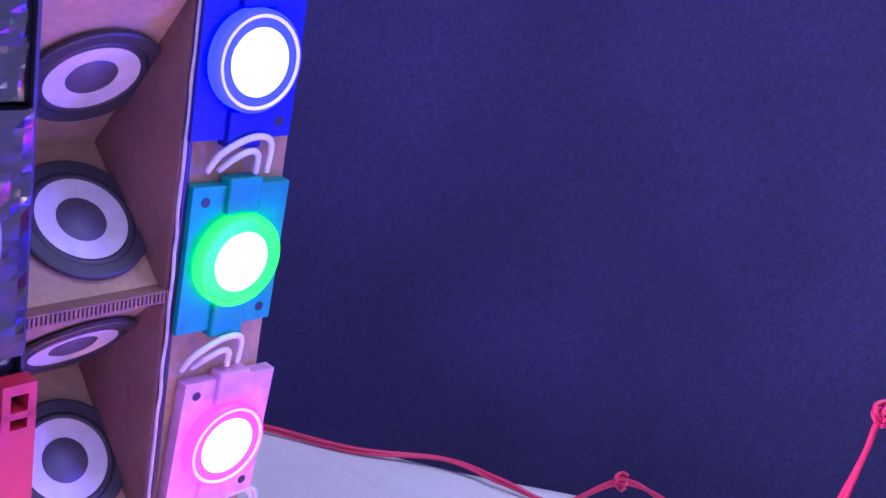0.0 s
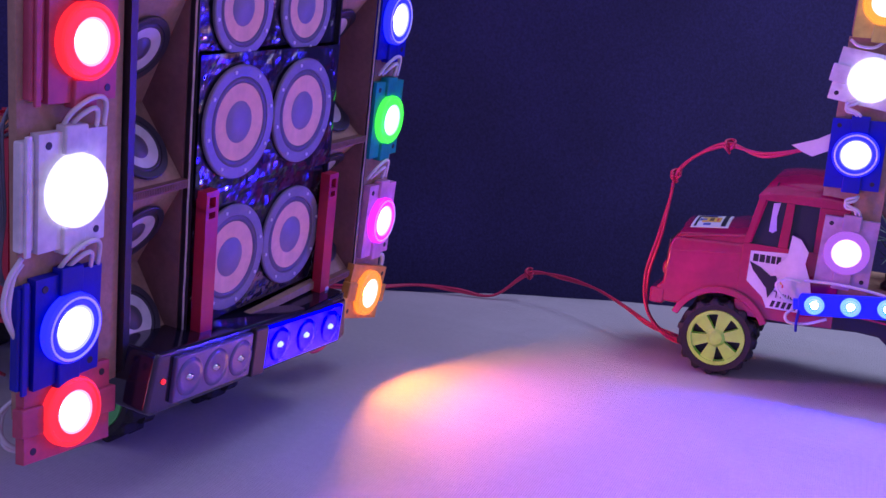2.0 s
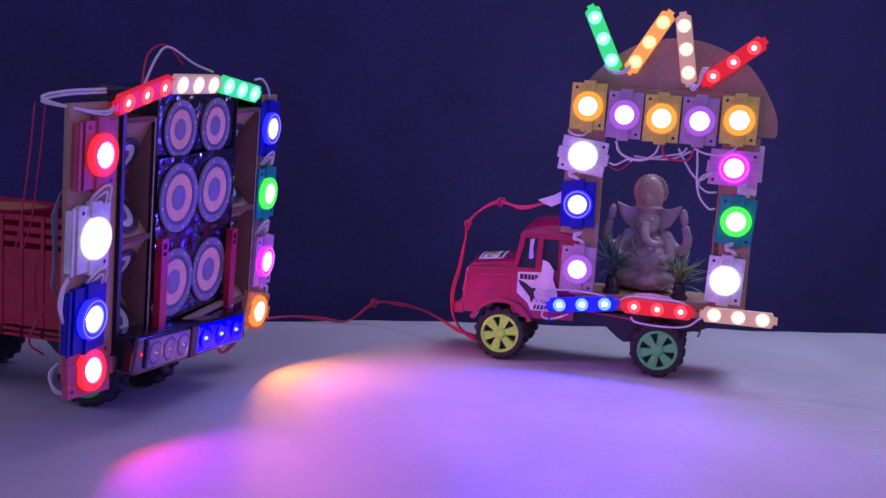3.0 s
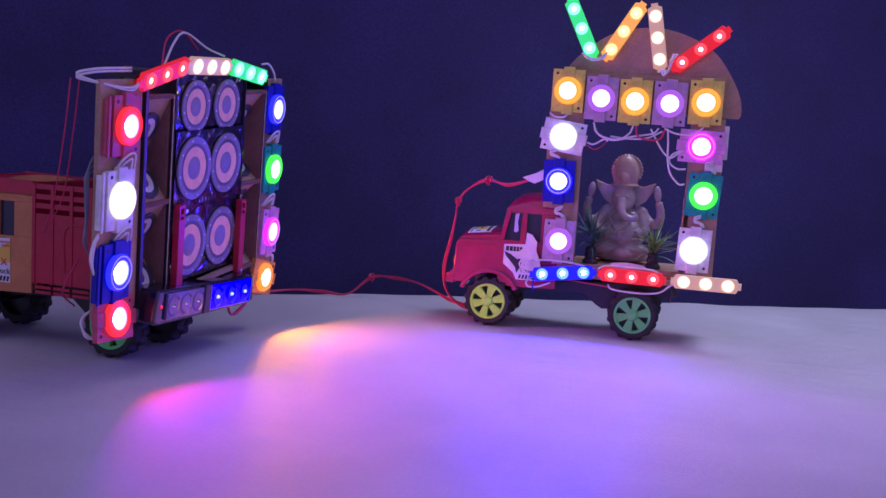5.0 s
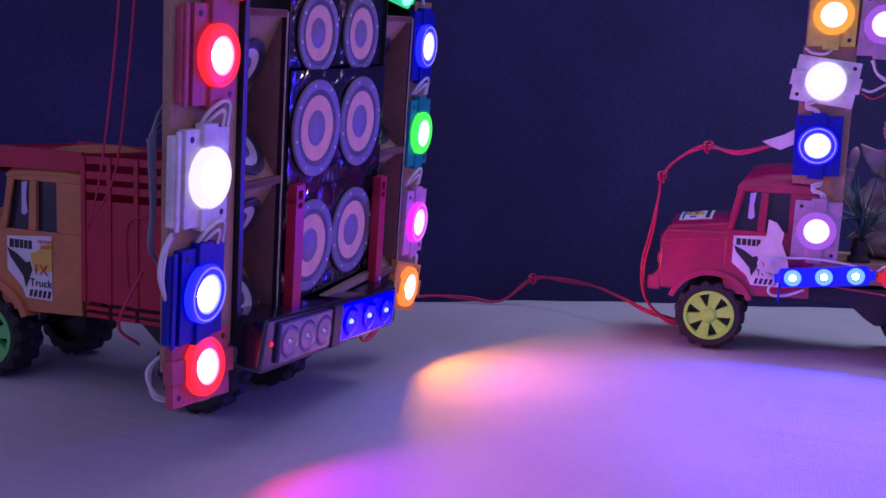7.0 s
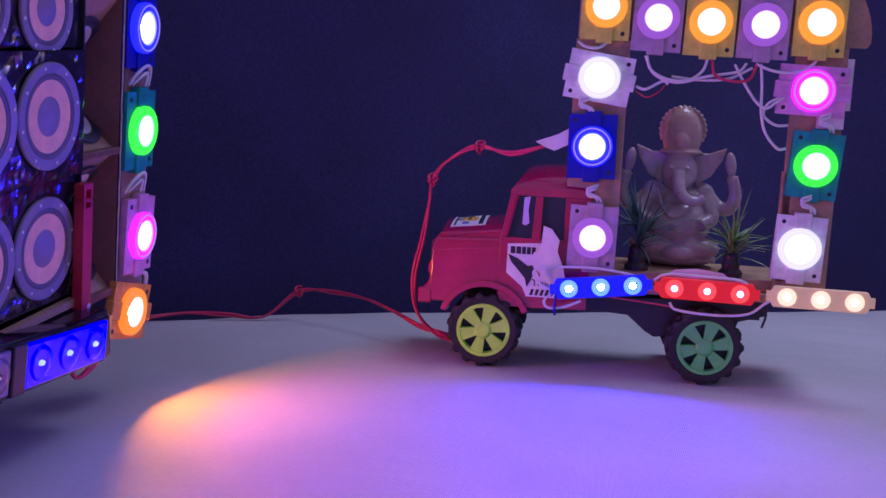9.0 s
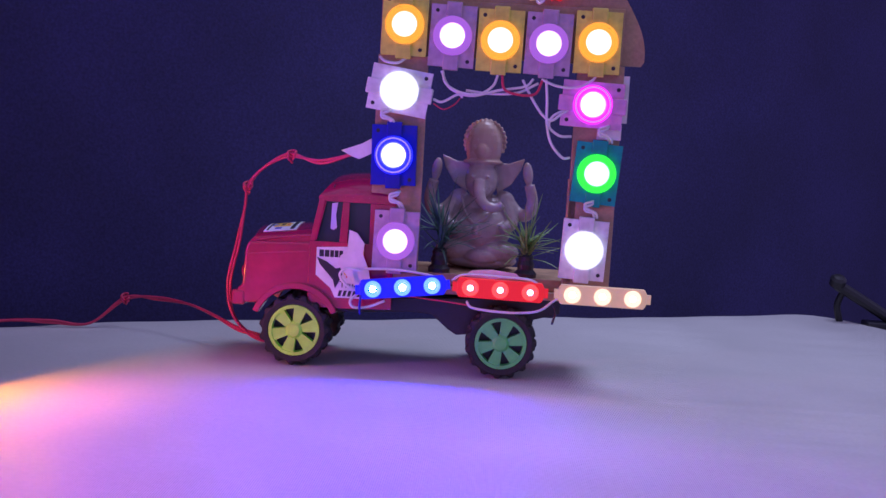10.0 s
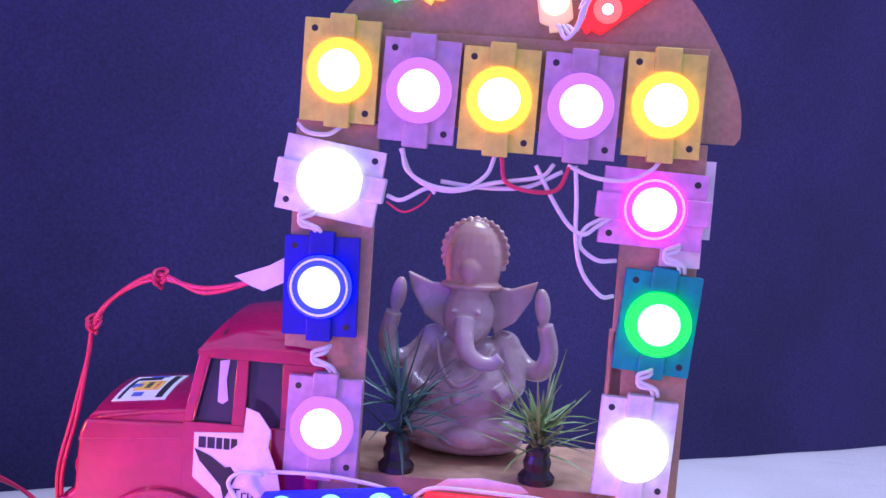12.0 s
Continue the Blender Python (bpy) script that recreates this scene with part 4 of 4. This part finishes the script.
# horn bays on both sides: two cells, each with two sloping faces that meet at the back
for s, xa, xb in ((1, 0.061, 0.1045), (-1, -0.0930, -0.0572)):
    deep = 0.045 if s > 0 else 0.028
    bay = thing("horn_bay", WALL, "folded brown cardboard horn bay with printed speakers", "horn bay", "horn bays of the speaker wall")
    part("back_panel", box(xa, xb, deep + 0.001, deep + 0.003, 0.055, 0.227), CARD_DARK, bay)
    out_x = xb if s > 0 else xa
    part("side_wall", box(out_x - s * 0.0012, out_x, 0.002, deep + 0.003, 0.055, 0.227), CARD_DARK, bay)
    part("side_film", box(min(out_x, out_x + s * 0.0010), max(out_x, out_x + s * 0.0010), deep - 0.004, deep + 0.0054, 0.055, 0.227), TAPE, bay)
    for xe, ye in ((xa + 0.0004, 0.0018), (xb - 0.0004, 0.0004)):
        bm = bmesh.new()
        tube([(xe + 0.0006 * noise.noise((xe * 90, i, 4)), ye, 0.056 + 0.0057 * i) for i in range(31)], 0.00055, 5, 2, bm)
        part("torn_edge", bm, TORN, bay, "pale torn cardboard edge")
    part("side_wall", box((xa if s > 0 else xb) - 0.0008, (xa if s > 0 else xb) + 0.0008, 0.004, deep + 0.003, 0.055, 0.227), CARD_DARK, bay)
    for zt, zm, zb in ((0.2255, 0.172, 0.1395), (0.1395, 0.096, 0.056)):
        for z0, z1 in ((zt, zm), (zb, zm)):
            bm = bmesh.new()
            vs = [bm.verts.new(p) for p in ((xa, 0.003, z0), (xb, 0.003, z0), (xb, deep, z1), (xa, deep, z1))]
            f = bm.faces.new(vs)
            ext = bmesh.ops.extrude_face_region(bm, geom=[f])
            bmesh.ops.translate(bm, verts=[e for e in ext["geom"] if isinstance(e, bmesh.types.BMVert)], vec=(0, 0.0005, 0.0016 if z0 > z1 else -0.0016))
            part("horn_panel", bm, CARD, bay)
            up_ = Vector((0, deep - 0.003, z1 - z0)).normalized()
            nrm = Vector((1, 0, 0)).cross(up_)
            if nrm.y > 0:
                nrm = -nrm
            xax = Vector((1, 0, 0))
            mm = Matrix((xax, -nrm, xax.cross(-nrm))).transposed().to_4x4()
            mm.translation = Vector(((xa + xb) / 2 + (0.0055 if s > 0 else -0.001), deep / 2 + 0.0015, (z0 + z1) / 2)) + nrm * 0.0010
            speaker(bay, 0, 0, 0, 0.0195 if s > 0 else 0.0160, SPEAKER_PALE, mm)
    # ragged front lips of corrugated board
    for z in (0.2260, 0.1395, 0.056):
        bm = bmesh.new()
        n = 34
        for i in range(n):
            xx = xa + (xb - xa) * i / n
            box(xx, xx + (xb - xa) / n * 0.55, 0.0005, 0.005, z - 0.0012, z + 0.0014, bm)
        box(xa, xb, 0.0008, 0.006, z + 0.0014, z + 0.0020, bm)
        box(xa, xb, 0.0008, 0.006, z - 0.0018, z - 0.0012, bm)
        part("corrugated_lip", bm, CARD_DARK, bay)
for x0, x1, z0, z1 in ((0.1065, 0.1425, 0.045, 0.238), (-0.151, -0.0975, 0.058, 0.240)):
    part("lamp_strip", box(x0, x1, 0.0035, 0.0075, z0, z1), CARD, wall, "upright cardboard strip carrying lamps", bevel=0.0005)
part("tape_edge", box(-0.0970, -0.0932, 0.0005, 0.030, 0.045, 0.238), TAPE, wall)
part("tape_edge", box(0.1050, 0.1064, 0.0005, 0.040, 0.050, 0.238), TAPE, wall)
part("tape_edge", box(-0.0570, -0.0562, -0.0008, 0.030, 0.060, 0.244), TAPE, wall)
part("tape_edge", box(0.0602, 0.0612, -0.0008, 0.030, 0.060, 0.245), TAPE, wall)
part("back_board", box(-0.0575, 0.1045, 0.0505, 0.0530, 0.050, 0.242), TAPE, wall)
part("bottom_board", box(-0.0935, 0.1045, 0.006, 0.0330, 0.050, 0.0545), TAPE, wall)
part("torn_lip", prism([(-0.052, 0.0615), (0.055, 0.0645), (0.054, 0.0600), (0.0, 0.0595), (-0.045, 0.0575)], -0.0030, 0.0012), CARD, wall)
part("film_apron", foil_box(-0.060, 0.064, -0.0165, 0.0010, 0.0545, 0.0585, 9), FOIL, wall, "crumpled black film over the light bar")
# red plastic uprights with two slots each
for x, low in ((-0.0500, 0.066), (0.0570, 0.057)):
    bm = bmesh.new()
    top = low + 0.0705
    box(x - 0.0045, x + 0.0045, -0.0075, -0.0018, low, top - 0.013, bm)
    for z0, z1 in ((top - 0.010, top - 0.008), (top - 0.003, top)):
        box(x - 0.0045, x + 0.0045, -0.0075, -0.0018, z0, z1, bm)
    for xx in (x - 0.0034, x + 0.0034):
        box(xx - 0.0011, xx + 0.0011, -0.0075, -0.0018, top - 0.013, top - 0.003, bm)
    part("red_upright", bm, RED, wall, "red plastic upright with slots")
part("clear_glue", lathe([(0, 0), (0.003, 0.0), (0.0036, 0.0015), (0.0022, 0.0035), (0, 0.004)], 14, m=Matrix.Translation((0.060, -0.004, 0.0585))), CLEAR, wall, smooth=True)

# police-style light bar
lb = thing("light_bar", on_wall(-0.017, -0.0020, 0.0497, -6.5, 0), "black toy light bar with clear and lit blue lenses", "light bar")
prof = [(-0.083, -0.012), (-0.079, 0.0145), (0.085, 0.0135), (0.090, -0.0105), (0.082, -0.0135), (-0.078, -0.0145)]
part("housing", prism(prof, -0.014, 0.014), FOIL, lb, "black housing wrapped in glossy film", bevel=0.0022)
blue_glow = material("blue_lit_lens", (0.01, 0.01, 0.25), 0.22, coat=0.15, emit=(0.01, 0.005, 1.0), power=0.8, bump=0.6, bump_scale=150)
blue_bulb = material("blue_bulb", (0.4, 0.4, 0.8), 0.3, emit=(0.30, 0.38, 1.0), power=1.3)
for x0, x1, mt, lab in ((-0.068, -0.010, SMOKY, "unlit clear crinkled lens"), (0.002, 0.078, blue_glow, "lit blue lens")):
    ln = part("lens", box(x0, x1, -0.0165, -0.0135, -0.0105, 0.0115), mt, lb, lab, bevel=0.001)
    for i in range(3):
        xc = x0 + (x1 - x0) * (i + 0.5) / 3
        part("reflector", lathe([(0.0092, 0.0162), (0.0088, 0.0171), (0.0060, 0.0168), (0.0026, 0.0166)], 20, m=Matrix.Translation((xc, 0, 0.0005))), mt, ln, smooth=True)
        part("bulb", lathe([(0.0020, 0.0166), (0.0016, 0.0177), (0, 0.0181)], 10, m=Matrix.Translation((xc, 0, 0.0005)) @ Matrix.Diagonal((1.2, 1, 0.8, 1))), CHROME if mt is SMOKY else blue_bulb, ln, smooth=True)
part("divider", box(-0.0095, 0.0015, -0.0175, -0.0135, -0.012, 0.013), BLACK, lb, bevel=0.001)
part("side_lamp", lathe([(0.0014, 0), (0.0012, 0.001), (0, 0.0014)], 10, m=Matrix.Translation((-0.0735, -0.0138, 0.001))), RING["red"], lb)
part("end_plate", box(0.0835, 0.0885, -0.013, 0.010, -0.010, 0.012), INK_YELLOW, lb)

GW = "lamp modules on the speaker wall"
for x, y, z, turn, hue in (
    (-0.1238, 0.003, 0.2060, -1, "red"), (-0.1286, 0.003, 0.1499, -1, "white"), (-0.1305, 0.003, 0.0939, -2, "blue"), (-0.1300, 0.003, 0.0560, 82, "red"),
    (0.1213, 0.003, 0.2091, 0, "blue"), (0.1236, 0.003, 0.1497, -1, "green"), (0.1273, 0.003, 0.0854, -4, "magenta"), (0.1187, 0.003, 0.0393, 74, "orange"),
):
    tip = -8 if turn == 82 else 0
    led_module(on_wall(x, y, z, 0, tip) @ pose(0, 0, 0, 0, -turn, 0), hue, "square %s lamp module glued to the speaker wall" % hue, GW, x < 0 and turn < 45)
GT = "lamp bars on the speaker wall"
for x, z, turn, hue in ((-0.0760, 0.2450, 12, "red"), (-0.0080, 0.2510, -1, "warm"), (0.0620, 0.2455, -9, "green")):
    led_bar(on_wall(x, 0.001, z, turn, 12), hue, "%s three-lamp bar along the top of the speaker wall" % hue, GT)
part("top_board", box(-0.110, 0.108, 0.002, 0.033, 0.2405, 0.2435), TAPE, wall)

# white wires between modules
def wall_wire(pts, mat=None, r=0.0010):
    return wire("wire", [WALL @ Vector(p) for p in pts], mat or WIRE_WHITE, "thin white wire looping between lamp modules" if mat is None else "thin grey lead beside the lamp strip" if mat is WIRE_GREY else "thin red wire behind the speaker wall", r, "loose wires")


for x, z, h in ((-0.122, 0.1790, 0.0), (-0.124, 0.1220, 0.0), (0.1225, 0.1815, 0.0), (0.121, 0.1185, 0.0)):
    for o in (-0.002, 0.002):
        wall_wire([(x - 0.008 - o, 0.001, z - 0.005), (x - 0.0065 - o, -0.003, z + 0.0005 + o / 2), (x, -0.0045, z + 0.004 + o), (x + 0.006 + o, -0.003, z + 0.002 + o), (x + 0.0075 + o, -0.001, z - 0.006)])
for o in (0.0, 0.0022):
    wall_wire([(0.131, 0.003, 0.060 - o), (0.146 + o, 0.004, 0.056), (0.149 + o, 0.006, 0.045), (0.140, 0.008, 0.034 - o), (0.130, 0.008, 0.032)])
    wall_wire([(-0.110, 0.006, 0.246 + o), (-0.146, 0.010, 0.245 + o), (-0.164, 0.014, 0.241 + o), (-0.146, 0.004, 0.237), (-0.118, 0.000, 0.232 + o), (-0.108, -0.002, 0.240)])
    wall_wire([(-0.150, 0.0022, 0.124 + o), (-0.1545 - o, 0.0018, 0.119), (-0.1565 - o, 0.0022, 0.106 + o), (-0.1540, 0.0022, 0.096), (-0.149, 0.0022, 0.090)])
    wall_wire([(-0.140, 0.010, 0.066), (-0.149 - o, 0.014, 0.058), (-0.152, 0.010, 0.046 + o), (-0.145, 0.004, 0.042)])
wall_wire([(-0.062, 0.010, 0.246), (-0.030, 0.020, 0.268), (-0.010, 0.022, 0.276), (0.020, 0.018, 0.264), (0.040, 0.012, 0.258)])
wall_wire([(0.098, 0.004, 0.252), (0.112, 0.004, 0.252), (0.120, 0.002, 0.244), (0.122, 0.001, 0.236)])
wall_wire([(-0.060, 0.012, 0.247), (-0.035, 0.024, 0.270), (-0.008, 0.026, 0.277), (0.015, 0.024, 0.262)], WIRE_RED, 0.0008)
for o in (0, 0.010):
    wall_wire([(-0.168 + o, 0.016, 0.240), (-0.163 + o, 0.024, 0.200), (-0.160 + o, 0.034, 0.150), (-0.150, 0.050, 0.120)], WIRE_RED, 0.0005)
wall_wire([(-0.135, 0.030, 0.100), (-0.145, 0.036, 0.075), (-0.125, 0.040, 0.058)], WIRE_RED, 0.0008)

for k in range(4):
    w = 0.0016 * k
    wall_wire([(-0.132, 0.012, 0.190 - 3 * w), (-0.147 - w, 0.013, 0.178 - 2 * w), (-0.1495 - w, 0.012, 0.160 + w), (-0.148 - 0.6 * w, 0.013, 0.140 - w), (-0.151 - 0.5 * w, 0.012, 0.118), (-0.140, 0.013, 0.100 + w)], WIRE_GREY, 0.0007)

# long red twin wire from the speaker wall along the table to the flatbed truck
for o in (0.0, 0.0022):
    wire("red_cable", [WALL @ Vector((0.124, 0.012, 0.030 + o)), WALL @ Vector((0.112, 0.010, 0.016)), WALL @ Vector((0.098, 0.012, 0.006 + o)), WALL @ Vector((0.086, 0.014, 0.0045)), WALL @ Vector((0.082, 0.016, 0.012 + o)), WALL @ Vector((0.090, 0.018, 0.016))],
         WIRE_RED, "red twin wire hanging in a knotted loop under the speaker wall", 0.0012, "red wires", "cable")
    wire("red_cable", [(-0.400, -0.020 + o, 0.003), (-0.345, 0.014, 0.002 + o), (-0.300, 0.040, 0.002 + o), (-0.264, 0.074 + o, 0.005), (-0.230, 0.084, 0.0035 + o), (-0.200, 0.096, 0.003), (-0.173, 0.108, 0.0240 + o), (-0.142, 0.102, 0.0290 - o),
                       (-0.108, 0.082, 0.028), (-0.078, 0.056 + o, 0.024), (-0.052, 0.036, 0.017 + o), (-0.030, 0.028, 0.016)],
         WIRE_RED, "thin red twin wire lying across the table", 0.0011, "red wires", "cable")
    wire("red_cable", [(0.000, 0.030, 0.018 + o), (-0.030, 0.022, 0.013 + o), (-0.052, 0.020 + o, 0.030), (-0.0585 + o, 0.020, 0.058), (-0.0535 + o, 0.024, 0.090), (-0.0495, 0.030, 0.118), (-0.048, 0.033, 0.134 + o), (-0.036, 0.030, 0.150),
                       (-0.014, 0.024, 0.1605 + o), (0.012, 0.016, 0.159 - o), (0.040, 0.006, 0.166)],
         WIRE_RED, "red twin wire rising in a bow over the truck nose", 0.0011, "red wires", "cable")
for c, n in (((-0.173, 0.108, 0.0245), 1), ((-0.048, 0.033, 0.134), 2), ((-0.012, 0.0235, 0.1612), 3)):
    pts = []
    for i in range(16):
        a = 0.8 * i + n
        pts.append(Vector(c) + Vector((0.0026 * math.sin(a) + 0.0012 * math.sin(2 * a), 0.0022 * math.cos(2 * a), 0.0030 * math.cos(a) + (i - 8) * 0.0003)))
    wire("cable_knot", pts, WIRE_RED, "tight knot in the red twin wire", 0.0010, "wire knots", "knot")

# wires under the arch row and at its posts
GA = "loose wires on the arch"
def arch_wire(pts, mat=WIRE_WHITE, r=0.0010):
    return wire("wire", pts, mat, "loose %s wire below the arch lamps" % ("white" if mat is WIRE_WHITE else "red"), r, GA)


arch_wire([(0.104, -0.001, 0.2315), (0.107, -0.004, 0.222), (0.118, -0.005, 0.216), (0.132, -0.004, 0.2155), (0.142, -0.002, 0.222), (0.1455, 0, 0.231)])
arch_wire([(0.103, 0.001, 0.2315), (0.110, -0.001, 0.219), (0.126, -0.002, 0.2140), (0.146, -0.002, 0.219), (0.166, -0.001, 0.223), (0.172, 0.001, 0.229)])
arch_wire([(0.122, 0.001, 0.218), (0.140, 0.001, 0.2165), (0.160, 0, 0.218), (0.176, 0, 0.226)])
arch_wire([(0.1485, -0.001, 0.2305), (0.151, -0.003, 0.220), (0.162, -0.004, 0.2165), (0.174, -0.002, 0.218), (0.179, 0, 0.229)], WIRE_RED)
arch_wire([(0.164, 0, 0.228), (0.172, -0.002, 0.214), (0.180, -0.003, 0.203), (0.187, -0.003, 0.199), (0.193, -0.002, 0.203), (0.200, 0, 0.208)])
arch_wire([(0.1815, 0, 0.229), (0.183, -0.002, 0.214), (0.184, -0.003, 0.196), (0.188, -0.003, 0.182), (0.197, -0.001, 0.172), (0.203, 0.001, 0.172)])
arch_wire([(0.198, 0, 0.208), (0.188, -0.002, 0.202), (0.186, -0.002, 0.194), (0.194, -0.002, 0.188), (0.203, 0.001, 0.188)])
arch_wire([(0.178, 0.0, 0.229), (0.190, -0.002, 0.2245), (0.204, -0.003, 0.224), (0.214, -0.003, 0.229), (0.218, 0, 0.233)])
arch_wire([(0.056, 0.000, 0.2395), (0.061, -0.003, 0.2360), (0.070, -0.003, 0.2355), (0.076, 0, 0.2395)])
arch_wire([(0.098, 0.001, 0.210), (0.105, 0, 0.2085), (0.116, 0, 0.2145), (0.120, 0, 0.2125)])
arch_wire([(0.098, 0.002, 0.207), (0.106, 0.001, 0.203), (0.114, 0.001, 0.207), (0.118, 0.002, 0.212)], WIRE_RED, 0.0005)
for x, z in ((0.0735, 0.1325), (0.0640, 0.1950), (0.2205, 0.1340), (0.2275, 0.1905)):
    for o in (0, 0.0022):
        arch_wire([(x + 0.004 + o, 0.001, z - 0.006), (x + 0.002 + o, -0.003, z - 0.002), (x - 0.003, -0.004, z - 0.001 + o), (x - 0.004, -0.004, z + 0.002 + o), (x + 0.001, -0.003, z + 0.004 + o), (x + 0.003, 0.0005, z + 0.007)])
arch_wire([(0.086, 0, 0.3045), (0.094, -0.003, 0.2995), (0.104, -0.003, 0.2990), (0.110, -0.001, 0.3040)])
arch_wire([(0.088, 0, 0.3020), (0.098, -0.004, 0.2970), (0.108, -0.003, 0.2990), (0.112, 0, 0.3060)])
for o in (0, 0.002, 0.004):
    arch_wire([(0.169 + o, 0, 0.290), (0.173 + o, -0.004, 0.284 + o), (0.179, -0.005, 0.293 + o), (0.181 + o, -0.003, 0.306), (0.178, -0.001, 0.297)])
# wires round the side bars
arch_wire([(0.050, -0.006, 0.063), (0.041, -0.010, 0.066), (0.035, -0.010, 0.074), (0.040, -0.009, 0.079), (0.050, -0.006, 0.078)])
arch_wire([(0.050, -0.006, 0.061), (0.044, -0.011, 0.055), (0.047, -0.011, 0.050), (0.058, -0.010, 0.051), (0.070, -0.008, 0.056)])
arch_wire([(0.052, -0.004, 0.079), (0.075, -0.005, 0.0800), (0.100, -0.006, 0.0780), (0.118, -0.008, 0.0740)])
arch_wire([(0.189, -0.010, 0.072), (0.180, -0.011, 0.0790), (0.160, -0.010, 0.0800), (0.130, -0.009, 0.0800), (0.120, -0.009, 0.0750)])
arch_wire([(0.132, -0.010, 0.060), (0.138, -0.010, 0.0550), (0.165, -0.011, 0.0535), (0.186, -0.011, 0.0560), (0.197, -0.010, 0.0640), (0.203, -0.010, 0.068)])
arch_wire([(0.056, -0.008, 0.058), (0.080, -0.004, 0.060), (0.105, -0.003, 0.0585), (0.135, -0.004, 0.0560)], WIRE_RED, 0.0006)
wire("blue_lead", [(0.052, -0.012, 0.060), (0.0515, -0.013, 0.052), (0.052, -0.012, 0.045)], HOUSING["blue"], "short blue lead hanging from the lamp bar", 0.0009, "", "wire")
mesh_thing("paper_strip", prism([(0.128, 0.0785), (0.135, 0.0830), (0.150, 0.0845), (0.168, 0.0825), (0.172, 0.0795), (0.150, 0.0775)], -0.0040, -0.0034), PAPER_TAPE, "torn cream paper strip above the red lamp bar", "paper")
mesh_thing("paper_tape", box(0.222, 0.240, 0.0015, 0.0020, 0.187, 0.199), PAPER_TAPE, "white tape square under the magenta module", "tape")

# dark stand at the far corner of the table
st = thing("stand", Matrix.Translation((0.580, 0.405, -0.006)), "black plastic clip stand at the table corner", "stand")
part("arm", tube([(-0.030, 0.0, 0.050), (-0.005, 0, 0.036), (0.030, 0, 0.016), (0.050, 0, 0.004)], 0.0065, 10, 6), BLACK, st)
part("leg", tube([(-0.020, 0.004, 0.044), (-0.024, 0.010, 0.025), (-0.018, 0.012, 0.002)], 0.004, 8, 5), BLACK, st)
part("foot", box(0.005, 0.060, -0.012, 0.012, 0.0, 0.010), BLACK, st, bevel=0.002)
part("cap", lathe([(0, 0), (0.009, 0), (0.009, 0.008), (0.006, 0.011), (0, 0.012)], 16, m=Matrix.Translation((-0.030, 0, 0.050)) @ pose(0, 0, 0, -60)), BLACK, st)
